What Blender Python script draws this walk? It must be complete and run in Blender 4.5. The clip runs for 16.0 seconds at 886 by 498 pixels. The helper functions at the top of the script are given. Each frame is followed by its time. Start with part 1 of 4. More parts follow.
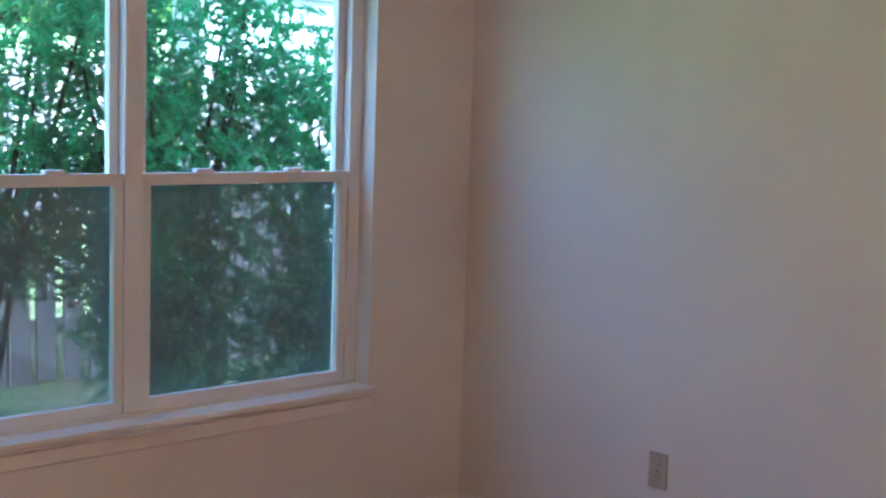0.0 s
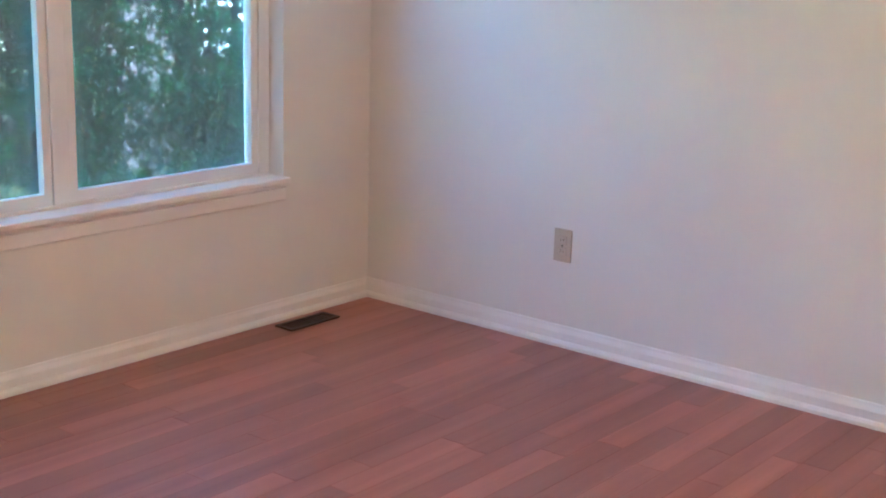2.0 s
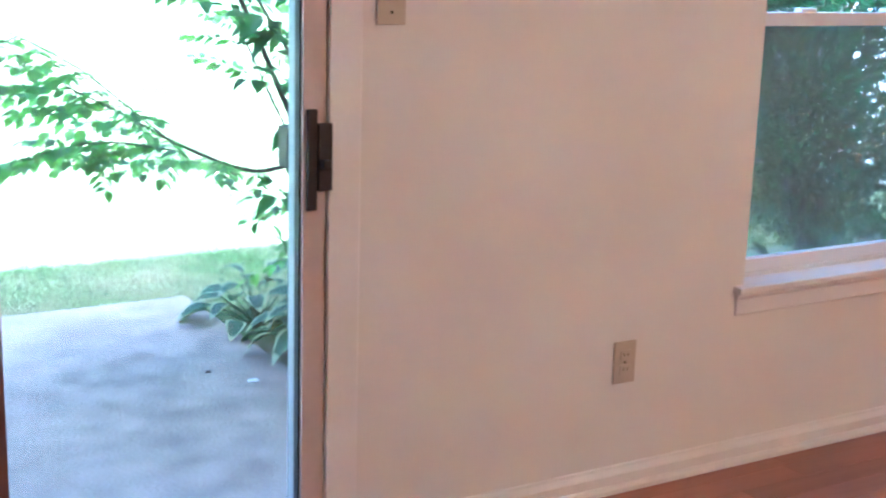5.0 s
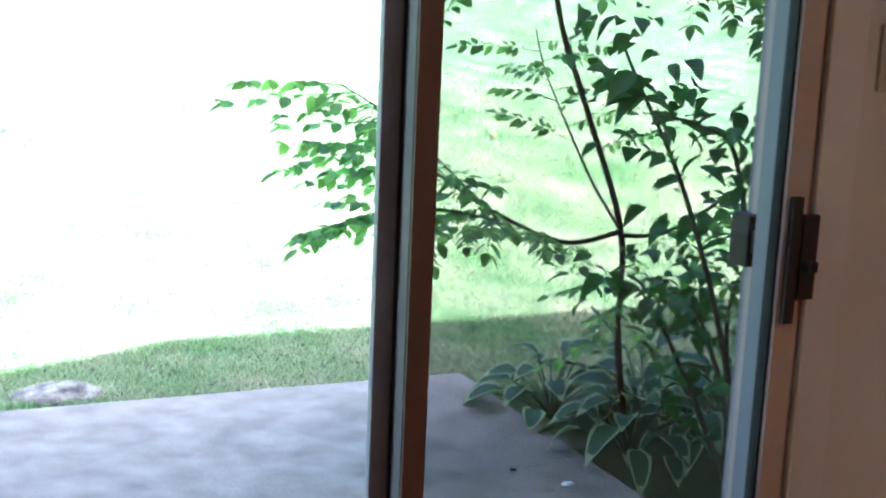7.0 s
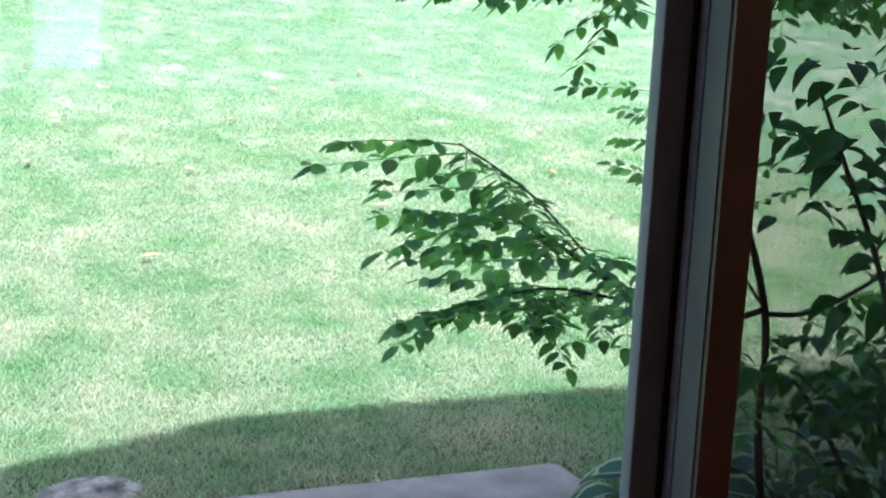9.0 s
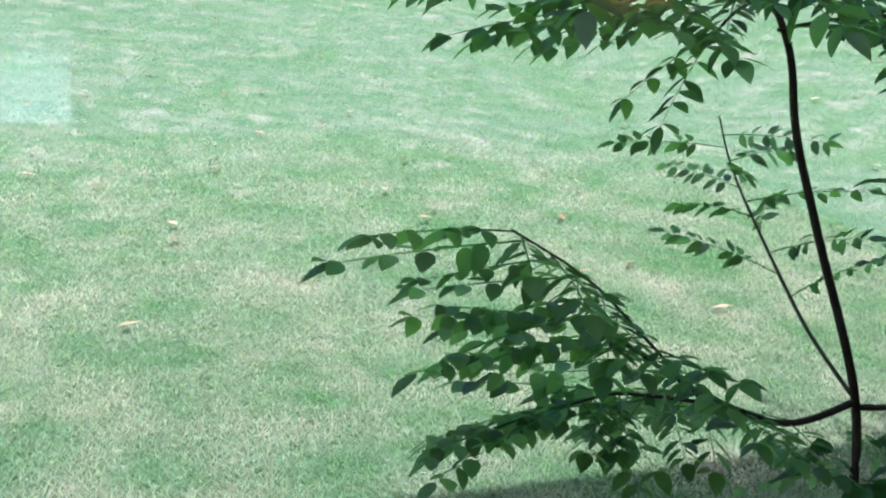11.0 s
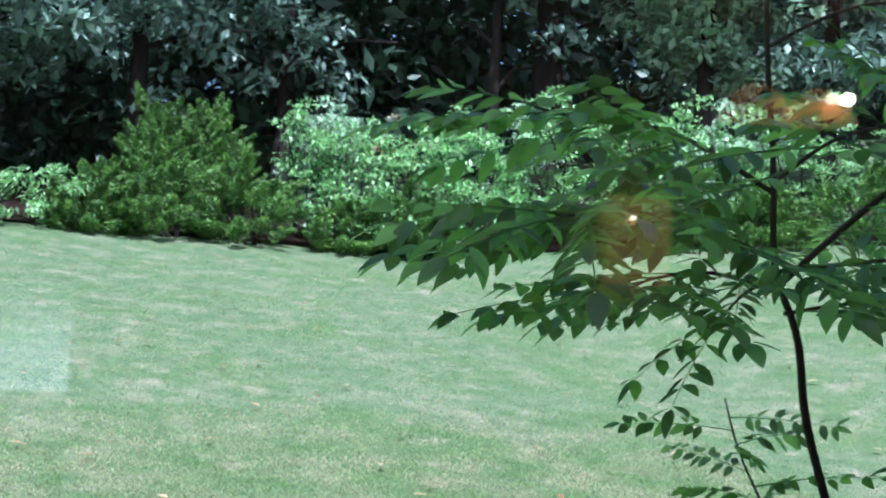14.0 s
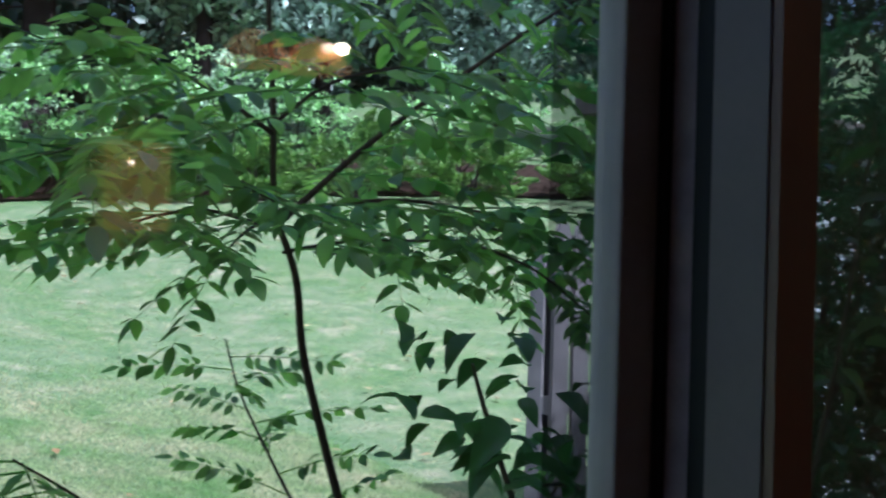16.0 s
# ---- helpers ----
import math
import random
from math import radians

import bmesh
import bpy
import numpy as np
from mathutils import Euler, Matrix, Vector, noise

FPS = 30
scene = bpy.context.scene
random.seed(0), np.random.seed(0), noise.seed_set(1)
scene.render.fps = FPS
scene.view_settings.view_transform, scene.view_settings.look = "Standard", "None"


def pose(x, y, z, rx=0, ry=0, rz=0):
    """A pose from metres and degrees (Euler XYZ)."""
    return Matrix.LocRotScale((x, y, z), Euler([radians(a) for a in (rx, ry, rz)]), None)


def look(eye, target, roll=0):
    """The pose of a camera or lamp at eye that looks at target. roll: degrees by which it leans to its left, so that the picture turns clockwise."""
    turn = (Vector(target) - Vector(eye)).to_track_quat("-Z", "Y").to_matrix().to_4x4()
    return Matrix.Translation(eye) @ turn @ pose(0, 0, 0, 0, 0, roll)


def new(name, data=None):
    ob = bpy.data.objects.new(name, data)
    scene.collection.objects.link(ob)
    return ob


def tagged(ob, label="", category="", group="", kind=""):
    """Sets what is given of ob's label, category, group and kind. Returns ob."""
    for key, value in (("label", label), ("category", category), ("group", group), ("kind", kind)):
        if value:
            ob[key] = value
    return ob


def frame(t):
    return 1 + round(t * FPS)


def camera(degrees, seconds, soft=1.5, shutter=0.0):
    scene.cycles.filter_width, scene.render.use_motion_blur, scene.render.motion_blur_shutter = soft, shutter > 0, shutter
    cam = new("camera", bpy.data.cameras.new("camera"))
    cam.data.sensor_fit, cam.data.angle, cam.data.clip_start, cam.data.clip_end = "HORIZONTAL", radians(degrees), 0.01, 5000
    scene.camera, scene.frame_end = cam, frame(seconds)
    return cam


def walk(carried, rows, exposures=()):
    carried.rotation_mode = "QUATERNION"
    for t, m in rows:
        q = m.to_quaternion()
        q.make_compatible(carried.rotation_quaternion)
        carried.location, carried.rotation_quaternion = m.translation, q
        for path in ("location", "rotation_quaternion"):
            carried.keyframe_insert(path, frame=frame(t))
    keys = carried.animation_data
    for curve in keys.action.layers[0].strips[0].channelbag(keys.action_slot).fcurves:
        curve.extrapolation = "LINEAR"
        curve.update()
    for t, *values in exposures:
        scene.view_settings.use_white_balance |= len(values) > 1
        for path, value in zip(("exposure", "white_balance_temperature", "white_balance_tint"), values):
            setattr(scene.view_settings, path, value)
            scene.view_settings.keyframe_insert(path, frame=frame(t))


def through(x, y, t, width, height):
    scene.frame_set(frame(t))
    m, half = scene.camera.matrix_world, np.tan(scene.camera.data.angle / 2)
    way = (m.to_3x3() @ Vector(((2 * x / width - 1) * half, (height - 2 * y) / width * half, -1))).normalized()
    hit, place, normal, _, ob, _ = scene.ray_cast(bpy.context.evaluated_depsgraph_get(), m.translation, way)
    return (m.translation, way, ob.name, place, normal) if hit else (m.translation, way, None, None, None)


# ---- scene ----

cam = camera(37.7, 16.0, soft=2.0, shutter=0.2)
ROWS = [
    (0.0, look((-3.258, -3.351, 1.467), (-1.898, -1.900, 1.253), 1.8)),
    (0.5, look((-3.266, -3.395, 1.446), (-1.822, -2.028, 1.228), 1.7)),
    (1.0, look((-3.337, -3.398, 1.421), (-1.864, -2.077, 1.133), 1.4)),
    (1.5, look((-3.472, -3.392, 1.373), (-1.986, -2.113, 0.979), 1.3)),
    (2.0, look((-3.603, -3.302, 1.364), (-2.093, -2.076, 0.896), 1.7)),
    (2.5, look((-3.775, -3.218, 1.359), (-2.238, -2.032, 0.880), 2.5)),
    (3.0, look((-3.966, -3.141, 1.336), (-2.470, -1.902, 0.858), 3.0)),
    (3.5, look((-4.118, -3.086, 1.342), (-2.784, -1.675, 0.863), 2.2)),
    (4.0, look((-4.273, -2.966, 1.333), (-3.116, -1.392, 0.904), 1.6)),
    (4.5, look((-4.444, -2.735, 1.410), (-3.377, -1.104, 0.960), 2.2)),
    (5.0, look((-4.618, -2.521, 1.389), (-3.610, -0.853, 0.940), 1.7)),
    (5.2, look((-4.667, -2.456, 1.383), (-3.696, -0.765, 0.936), 1.6)),
    (7.3, pose(-4.862, -1.624, 1.362, 79.02, -2.77, -22.99)),
    (7.5, pose(-4.827, -1.548, 1.365, 79.25, -2.90, -22.59)),
    (8.0, pose(-4.810, -1.387, 1.284, 80.51, -2.73, -22.40)),
    (8.5, pose(-4.863, -1.192, 1.295, 80.82, -3.03, -23.08)),
    (9.0, pose(-4.817, -0.974, 1.382, 79.63, -2.65, -22.88)),
    (11.5, pose(-4.680, -0.345, 1.413, 82.50, -1.30, -23.80)),
    (12.0, pose(-4.683, -0.342, 1.415, 85.56, -1.64, -23.30)),
    (12.5, pose(-4.686, -0.342, 1.415, 88.68, -2.17, -22.85)),
    (13.0, pose(-4.688, -0.342, 1.415, 91.32, -2.59, -22.60)),
    (13.5, pose(-4.690, -0.342, 1.415, 92.80, -2.71, -22.79)),
    (14.0, pose(-4.690, -0.342, 1.415, 93.13, -2.72, -23.90)),
    (14.5, pose(-4.693, -0.342, 1.415, 92.71, -2.66, -26.84)),
    (15.0, pose(-4.700, -0.336, 1.410, 92.31, -2.36, -31.73)),
    (15.5, pose(-4.714, -0.330, 1.400, 91.93, -1.89, -38.44)),
    (16.0, pose(-4.690, -0.335, 1.390, 91.85, -1.80, -45.75)),
]
EXPO = [(0.0, 4.05, 4380.0, 4.0), (1.0, 4.65, 4400.0, 4.0), (1.5, 4.9, 4380.0, 2.5), (2.5, 5.15, 4180.0, 1.5), (3.5, 5.3, 4080.0, 1.0), (4.2, 5.25, 4220.0, 5.5), (5.2, 5.0, 4400.0, 9.5),
        (7.3, 3.0, 4850.0, 11.0), (8.0, 2.4, 4850.0, 11.0), (9.0, 1.75, 4880.0, 10.0), (11.5, 1.0, 4880.0, 14.0), (12.5, 0.78, 4880.0, 13.5), (16.0, 0.85, 4980.0, 15.0)]
walk(cam, ROWS, EXPO)

# ---- world, sun and lamps ----
SUN_EL, SUN_AZ = 57.0, 192.0
world = bpy.data.worlds.new("sky")
scene.world = world
world.use_nodes = True
wn = world.node_tree.nodes
sky = wn.new("ShaderNodeTexSky")
sky.sky_type, sky.sun_disc = "NISHITA", False
sky.air_density, sky.dust_density, sky.ozone_density = 0.8, 6.0, 0.4
sky.sun_elevation, sky.sun_rotation = radians(SUN_EL), radians(SUN_AZ)
wn["Background"].inputs[1].default_value = 0.12
world.node_tree.links.new(sky.outputs[0], wn["Background"].inputs[0])
sun = new("sun", bpy.data.lights.new("sun", "SUN"))
sun.data.energy, sun.data.angle, sun.data.color = 4.6, radians(0.6), (1.0, 0.95, 0.87)
SUN_DIR = Vector((math.sin(radians(SUN_AZ)) * math.cos(radians(SUN_EL)), math.cos(radians(SUN_AZ)) * math.cos(radians(SUN_EL)), math.sin(radians(SUN_EL))))
sun.matrix_world = look(SUN_DIR * 40, (0, 0, 0))


# ---- materials ----
def mat(name, base, rough=0.6, var=0.15, scale=8.0, fine=120.0, bump=0.15, dist=0.004, metal=0.0, tint=None, rand=0.0, spec=0.5, stretch=(1, 1, 1)):
    """A plain surface with variation at two scales, fine relief and an optional shift per piece."""
    m = bpy.data.materials.new(name)
    m.use_nodes = True
    nt = m.node_tree
    n, l = nt.nodes, nt.links
    b = n["Principled BSDF"]
    tc = n.new("ShaderNodeNewGeometry")
    mp = n.new("ShaderNodeMapping")
    mp.inputs["Scale"].default_value = stretch
    l.new(tc.outputs["Position"], mp.inputs[0])
    n1, n2 = n.new("ShaderNodeTexNoise"), n.new("ShaderNodeTexNoise")
    n1.inputs["Scale"].default_value, n2.inputs["Scale"].default_value = scale, fine
    n1.inputs["Detail"].default_value = 5
    l.new(mp.outputs[0], n1.inputs["Vector"])
    l.new(mp.outputs[0], n2.inputs["Vector"])
    mix = n.new("ShaderNodeMixRGB")
    second = tint or tuple(c * (1 - var * 1.6) for c in base)
    mix.inputs[1].default_value, mix.inputs[2].default_value = (*second, 1), (*base, 1)
    ramp = n.new("ShaderNodeMapRange")
    ramp.inputs[1].default_value, ramp.inputs[2].default_value = 0.3, 0.68
    l.new(n1.outputs[0], ramp.inputs[0])
    l.new(ramp.outputs[0], mix.inputs[0])
    hsv = n.new("ShaderNodeHueSaturation")
    l.new(mix.outputs[0], hsv.inputs["Color"])
    val = n.new("ShaderNodeMapRange")
    val.inputs[3].default_value, val.inputs[4].default_value = 1 - var * 0.6, 1 + var * 0.6
    l.new(n2.outputs[0], val.inputs[0])
    out = val.outputs[0]
    if rand:
        info = n.new("ShaderNodeObjectInfo")
        geo = n.new("ShaderNodeNewGeometry")
        add = n.new("ShaderNodeMath")
        add.operation = "ADD"
        l.new(info.outputs["Random"], add.inputs[0])
        l.new(geo.outputs["Random Per Island"], add.inputs[1])
        frac = n.new("ShaderNodeMath")
        frac.operation = "FRACT"
        l.new(add.outputs[0], frac.inputs[0])
        r = n.new("ShaderNodeMapRange")
        r.inputs[3].default_value, r.inputs[4].default_value = 1 - rand, 1 + rand
        l.new(frac.outputs[0], r.inputs[0])
        mul = n.new("ShaderNodeMath")
        mul.operation = "MULTIPLY"
        l.new(out, mul.inputs[0])
        l.new(r.outputs[0], mul.inputs[1])
        out = mul.outputs[0]
    l.new(out, hsv.inputs["Value"])
    l.new(hsv.outputs[0], b.inputs["Base Color"])
    b.inputs["Roughness"].default_value, b.inputs["Metallic"].default_value = rough, metal
    b.inputs["Specular IOR Level"].default_value = spec
    if bump:
        bp = n.new("ShaderNodeBump")
        bp.inputs["Strength"].default_value, bp.inputs["Distance"].default_value = bump, dist
        l.new(n2.outputs[0], bp.inputs["Height"])
        l.new(bp.outputs[0], b.inputs["Normal"])
    return m


def leaf_mat(name, base, second, rand=0.3, through=0.35, rough=0.45, scale=9.0):
    """A leaf: glossy skin, some light let through, each leaf a little different."""
    m = mat(name, base, rough, 0.2, scale, 60.0, 0.1, 0.002, tint=second, rand=rand)
    n, l = m.node_tree.nodes, m.node_tree.links
    b, o = n["Principled BSDF"], n["Material Output"]
    tr = n.new("ShaderNodeBsdfTranslucent")
    g = n.new("ShaderNodeHueSaturation")
    g.inputs["Saturation"].default_value, g.inputs["Value"].default_value = 1.15, 1.8
    l.new(b.inputs["Base Color"].links[0].from_socket, g.inputs["Color"])
    l.new(g.outputs[0], tr.inputs[0])
    mx = n.new("ShaderNodeMixShader")
    mx.inputs[0].default_value = through
    l.new(b.outputs[0], mx.inputs[1])
    l.new(tr.outputs[0], mx.inputs[2])
    l.new(mx.outputs[0], o.inputs[0])
    return m


def glass_mat(name, gloss=1.0, clear=(0.96, 0.98, 0.97)):
    m = bpy.data.materials.new(name)
    m.use_nodes = True
    n, l = m.node_tree.nodes, m.node_tree.links
    t, g, f, mx = n.new("ShaderNodeBsdfTransparent"), n.new("ShaderNodeBsdfGlossy"), n.new("ShaderNodeLayerWeight"), n.new("ShaderNodeMixShader")
    t.inputs[0].default_value = (*clear, 1)
    g.inputs["Roughness"].default_value = 0.01
    g.inputs["Color"].default_value = (gloss, gloss, gloss, 1)
    p, a = n.new("ShaderNodeMath"), n.new("ShaderNodeMath")
    p.operation, a.operation = "POWER", "MULTIPLY_ADD"
    f.inputs[0].default_value = 0.5
    p.inputs[1].default_value, a.inputs[1].default_value, a.inputs[2].default_value = 5.0, 0.9, 0.035
    l.new(f.outputs["Facing"], p.inputs[0])
    l.new(p.outputs[0], a.inputs[0])
    l.new(a.outputs[0], mx.inputs[0])
    l.new(t.outputs[0], mx.inputs[1])
    l.new(g.outputs[0], mx.inputs[2])
    l.new(mx.outputs[0], n["Material Output"].inputs[0])
    return m


def screen_mat(name, open_part, mesh):
    m = bpy.data.materials.new(name)
    m.use_nodes = True
    n, l = m.node_tree.nodes, m.node_tree.links
    t, d, mx = n.new("ShaderNodeBsdfTransparent"), n.new("ShaderNodeBsdfDiffuse"), n.new("ShaderNodeMixShader")
    d.inputs[0].default_value = (*mesh, 1)
    mx.inputs[0].default_value = open_part
    l.new(d.outputs[0], mx.inputs[1])
    l.new(t.outputs[0], mx.inputs[2])
    l.new(mx.outputs[0], n["Material Output"].inputs[0])
    return m


def glow_mat(name, color, strength):
    m = bpy.data.materials.new(name)
    m.use_nodes = True
    b = m.node_tree.nodes["Principled BSDF"]
    b.inputs["Base Color"].default_value = (*color, 1)
    b.inputs["Emission Color"].default_value = (*color, 1)
    b.inputs["Emission Strength"].default_value = strength
    return m


M_WALL = mat("wall_paint", (0.79, 0.755, 0.69), 0.75, 0.04, 1.3, 260.0, 0.25, 0.0015)
M_CEIL = mat("ceiling_paint", (0.82, 0.80, 0.76), 0.85, 0.04, 2.0, 180.0, 0.3, 0.002)
M_TRIM = mat("white_trim_paint", (0.82, 0.79, 0.74), 0.4, 0.04, 5.0, 90.0, 0.06, 0.001)
M_VINYL = mat("white_vinyl", (0.80, 0.80, 0.80), 0.35, 0.03, 6.0, 80.0, 0.04, 0.001)
M_ALMOND = mat("almond_vinyl", (0.60, 0.48, 0.41), 0.4, 0.06, 6.0, 90.0, 0.06, 0.001)
# almond vinyl in shadow: the shade is put into this brown
M_PANEL = mat("brown_vinyl", (0.20, 0.11, 0.08), 0.42, 0.08, 6.0, 90.0, 0.06, 0.001)
M_FLANK = mat("mauve_grey_aluminium", (0.20, 0.16, 0.16), 0.5, 0.1, 12.0, 200.0, 0.08, 0.001)
M_GREYFRAME = mat("grey_aluminium", (0.42, 0.37, 0.365), 0.5, 0.1, 12.0, 200.0, 0.08, 0.001)
M_PILE = mat("pale_grey_pile", (0.50, 0.43, 0.47), 0.7, 0.15, 60.0, 400.0, 0.4, 0.001)
M_BLACK = mat("black_gasket", (0.015, 0.015, 0.016), 0.6, 0.1, 20.0, 200.0, 0.1, 0.001)
M_BRONZE = mat("dark_bronze", (0.022, 0.019, 0.018), 0.5, 0.15, 30.0, 300.0, 0.1, 0.001)
M_PLATE = mat("almond_plate", (0.52, 0.44, 0.33), 0.35, 0.05, 15.0, 90.0, 0.04, 0.001)
M_FLOOR = mat("cherry_plank", (0.37, 0.148, 0.098), 0.36, 0.20, 1.6, 40.0, 0.05, 0.001, tint=(0.255, 0.090, 0.060), rand=0.20, stretch=(0.5, 9, 9))
M_SUB = mat("subfloor", (0.05, 0.02, 0.012), 0.8)
M_VENT = mat("brown_vent_metal", (0.06, 0.03, 0.02), 0.45, 0.15, 20.0, 150.0, 0.1, 0.001, metal=0.4)
M_CONC = mat("patio_concrete", (0.37, 0.31, 0.265), 0.85, 0.28, 7.0, 70.0, 0.8, 0.006)
M_STONE = mat("speckled_stone", (0.46, 0.39, 0.33), 0.9, 0.55, 16.0, 110.0, 1.0, 0.012)
M_LAWN = mat("lawn", (0.080, 0.145, 0.060), 0.95, 0.5, 0.8, 34.0, 0.2, 0.008, tint=(0.125, 0.168, 0.085), spec=0.1)
nodes, wires = M_LAWN.node_tree.nodes, M_LAWN.node_tree.links
geo = nodes.new("ShaderNodeNewGeometry")
colour = nodes["Principled BSDF"].inputs["Base Color"].links[0].from_socket
for scl, lo, hi, dry, amount in ((0.33, 0.45, 0.65, (0.15, 0.18, 0.10, 1), 0.5), (11.0, 0.44, 0.70, (0.20, 0.225, 0.145, 1), 0.7), (0.8, 0.46, 0.60, (0.105, 0.165, 0.058, 1), 0.7),
                                 (2.2, 0.49, 0.67, (0.26, 0.245, 0.165, 1), 0.62), (4.5, 0.49, 0.62, (0.068, 0.125, 0.052, 1), 0.6), (3.1, 0.58, 0.70, (0.33, 0.28, 0.21, 1), 0.7), (30.0, 0.47, 0.62, (0.055, 0.10, 0.045, 1), 0.7)):
    tex, rng_node, mixer = nodes.new("ShaderNodeTexNoise"), nodes.new("ShaderNodeMapRange"), nodes.new("ShaderNodeMixRGB")
    tex.inputs["Scale"].default_value, tex.inputs["Detail"].default_value = scl, 6
    rng_node.inputs[1].default_value, rng_node.inputs[2].default_value, rng_node.inputs[4].default_value = lo, hi, amount
    mixer.inputs[2].default_value = dry
    wires.new(geo.outputs["Position"], tex.inputs["Vector"])
    wires.new(tex.outputs[0], rng_node.inputs[0])
    wires.new(rng_node.outputs[0], mixer.inputs[0])
    wires.new(colour, mixer.inputs[1])
    colour = mixer.outputs[0]
wires.new(colour, nodes["Principled BSDF"].inputs["Base Color"])
M_GRASS = leaf_mat("grass_blade", (0.40, 0.37, 0.25), (0.16, 0.255, 0.10), 0.3, 0.6, 0.6, 2.4)
M_SIDING = mat("pale_siding", (0.36, 0.40, 0.43), 0.55, 0.06, 4.0, 60.0, 0.1, 0.002)
# weathered grey boards, darkened in colour because they should stand in shade
M_FENCE = mat("weathered_grey_wood", (0.23, 0.205, 0.215), 0.8, 0.25, 6.0, 70.0, 0.3, 0.003)
# bark tone includes the shade that should fall on the woodland trunks
M_BARK = mat("bark", (0.032, 0.025, 0.023), 0.9, 0.35, 18.0, 90.0, 0.9, 0.01, stretch=(1, 1, 0.25), spec=0.15)
M_YOUNG = mat("young_brown_bark", (0.085, 0.060, 0.042), 0.85, 0.3, 22.0, 110.0, 0.7, 0.004, stretch=(1, 1, 0.3), spec=0.2)
M_TWIG = mat("green_brown_twig", (0.08, 0.075, 0.035), 0.7, 0.25, 20.0, 120.0, 0.3, 0.003)
M_LEAF = leaf_mat("ash_leaf", (0.25, 0.42, 0.10), (0.11, 0.22, 0.08), 0.55, 0.5, 0.26)
M_LEAF2 = leaf_mat("broad_leaf", (0.075, 0.175, 0.045), (0.045, 0.11, 0.035), 0.4, 0.4, 0.35)
M_HOSTA = leaf_mat("hosta_green", (0.06, 0.13, 0.055), (0.04, 0.09, 0.045), 0.2, 0.25)
M_CREAM = leaf_mat("hosta_cream_edge", (0.42, 0.45, 0.27), (0.36, 0.40, 0.22), 0.1, 0.3)
M_YEW = leaf_mat("yew_needles", (0.10, 0.26, 0.10), (0.05, 0.14, 0.07), 0.4, 0.45, 0.55)
M_JUNIPER = leaf_mat("juniper_sprays", (0.17, 0.29, 0.065), (0.05, 0.11, 0.03), 0.5, 0.3, 0.55, 5.0)
M_VINE = leaf_mat("vine_leaves", (0.38, 0.55, 0.27), (0.13, 0.27, 0.10), 0.55, 0.3, 0.33, 5.0)
# woods leaves whose pale colour carries sun and sky sheen
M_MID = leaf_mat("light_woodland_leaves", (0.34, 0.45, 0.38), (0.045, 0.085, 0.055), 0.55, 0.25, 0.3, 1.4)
# red-brown mulch with the hedge's shade put into its dark tone
M_SOIL = mat("bark_mulch", (0.05, 0.03, 0.023), 0.95, 0.5, 9.0, 60.0, 1.0, 0.03, spec=0.1)
# the same woods leaves darkened, with the canopy's shade in the colour
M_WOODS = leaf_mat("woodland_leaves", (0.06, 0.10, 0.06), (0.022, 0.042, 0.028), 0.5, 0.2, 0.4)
# palest leaves: sun highlights are put into the base colour
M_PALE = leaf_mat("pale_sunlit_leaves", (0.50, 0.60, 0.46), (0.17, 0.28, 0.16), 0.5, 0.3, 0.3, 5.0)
M_SEED = leaf_mat("dry_seed_heads", (0.52, 0.36, 0.29), (0.36, 0.34, 0.18), 0.4, 0.3, 0.6)
M_GLASS = glass_mat("window_glass")
M_SCREEN = screen_mat("insect_screen", 0.50, (0.20, 0.26, 0.28))
M_SCREEN2 = screen_mat("door_insect_screen", 0.66, (0.03, 0.032, 0.034))
M_SHINGLE = mat("roof_shingle", (0.10, 0.09, 0.085), 0.9, 0.3, 14.0, 90.0, 0.6, 0.006)
M_BULB = glow_mat("lit_bulb", (1.0, 0.72, 0.42), 9.0)
M_AMBER = glow_mat("amber_shade_glass", (1.0, 0.40, 0.12), 0.62)


# ---- mesh helpers ----
def link(name, bm, material, parent=None, label="", smooth=False):
    me = bpy.data.meshes.new(name)
    bm.to_mesh(me)
    bm.free()
    me.materials.append(material)
    if smooth:
        me.polygons.foreach_set("use_smooth", [True] * len(me.polygons))
    ob = new(name, me)
    if parent is not None:
        ob.parent = parent
    if label:
        ob["label"] = label
    return ob


part = link


def empty(name, at=(0, 0, 0), **tags):
    ob = new(name)
    ob.location = at
    ob.empty_display_size = 0.1
    return tagged(ob, **tags)


def add_box(bm, x0, x1, y0, y1, z0, z1):
    v = [bm.verts.new(p) for p in ((x0, y0, z0), (x1, y0, z0), (x1, y1, z0), (x0, y1, z0), (x0, y0, z1), (x1, y0, z1), (x1, y1, z1), (x0, y1, z1))]
    for f in ((3, 2, 1, 0), (4, 5, 6, 7), (0, 1, 5, 4), (1, 2, 6, 5), (2, 3, 7, 6), (3, 0, 4, 7)):
        bm.faces.new([v[i] for i in f])
    return v


def box(x0, x1, y0, y1, z0, z1, bevel=0.0):
    bm = bmesh.new()
    add_box(bm, x0, x1, y0, y1, z0, z1)
    if bevel:
        bmesh.ops.bevel(bm, geom=bm.edges[:], offset=bevel, segments=2, affect="EDGES", profile=0.6)
    return bm


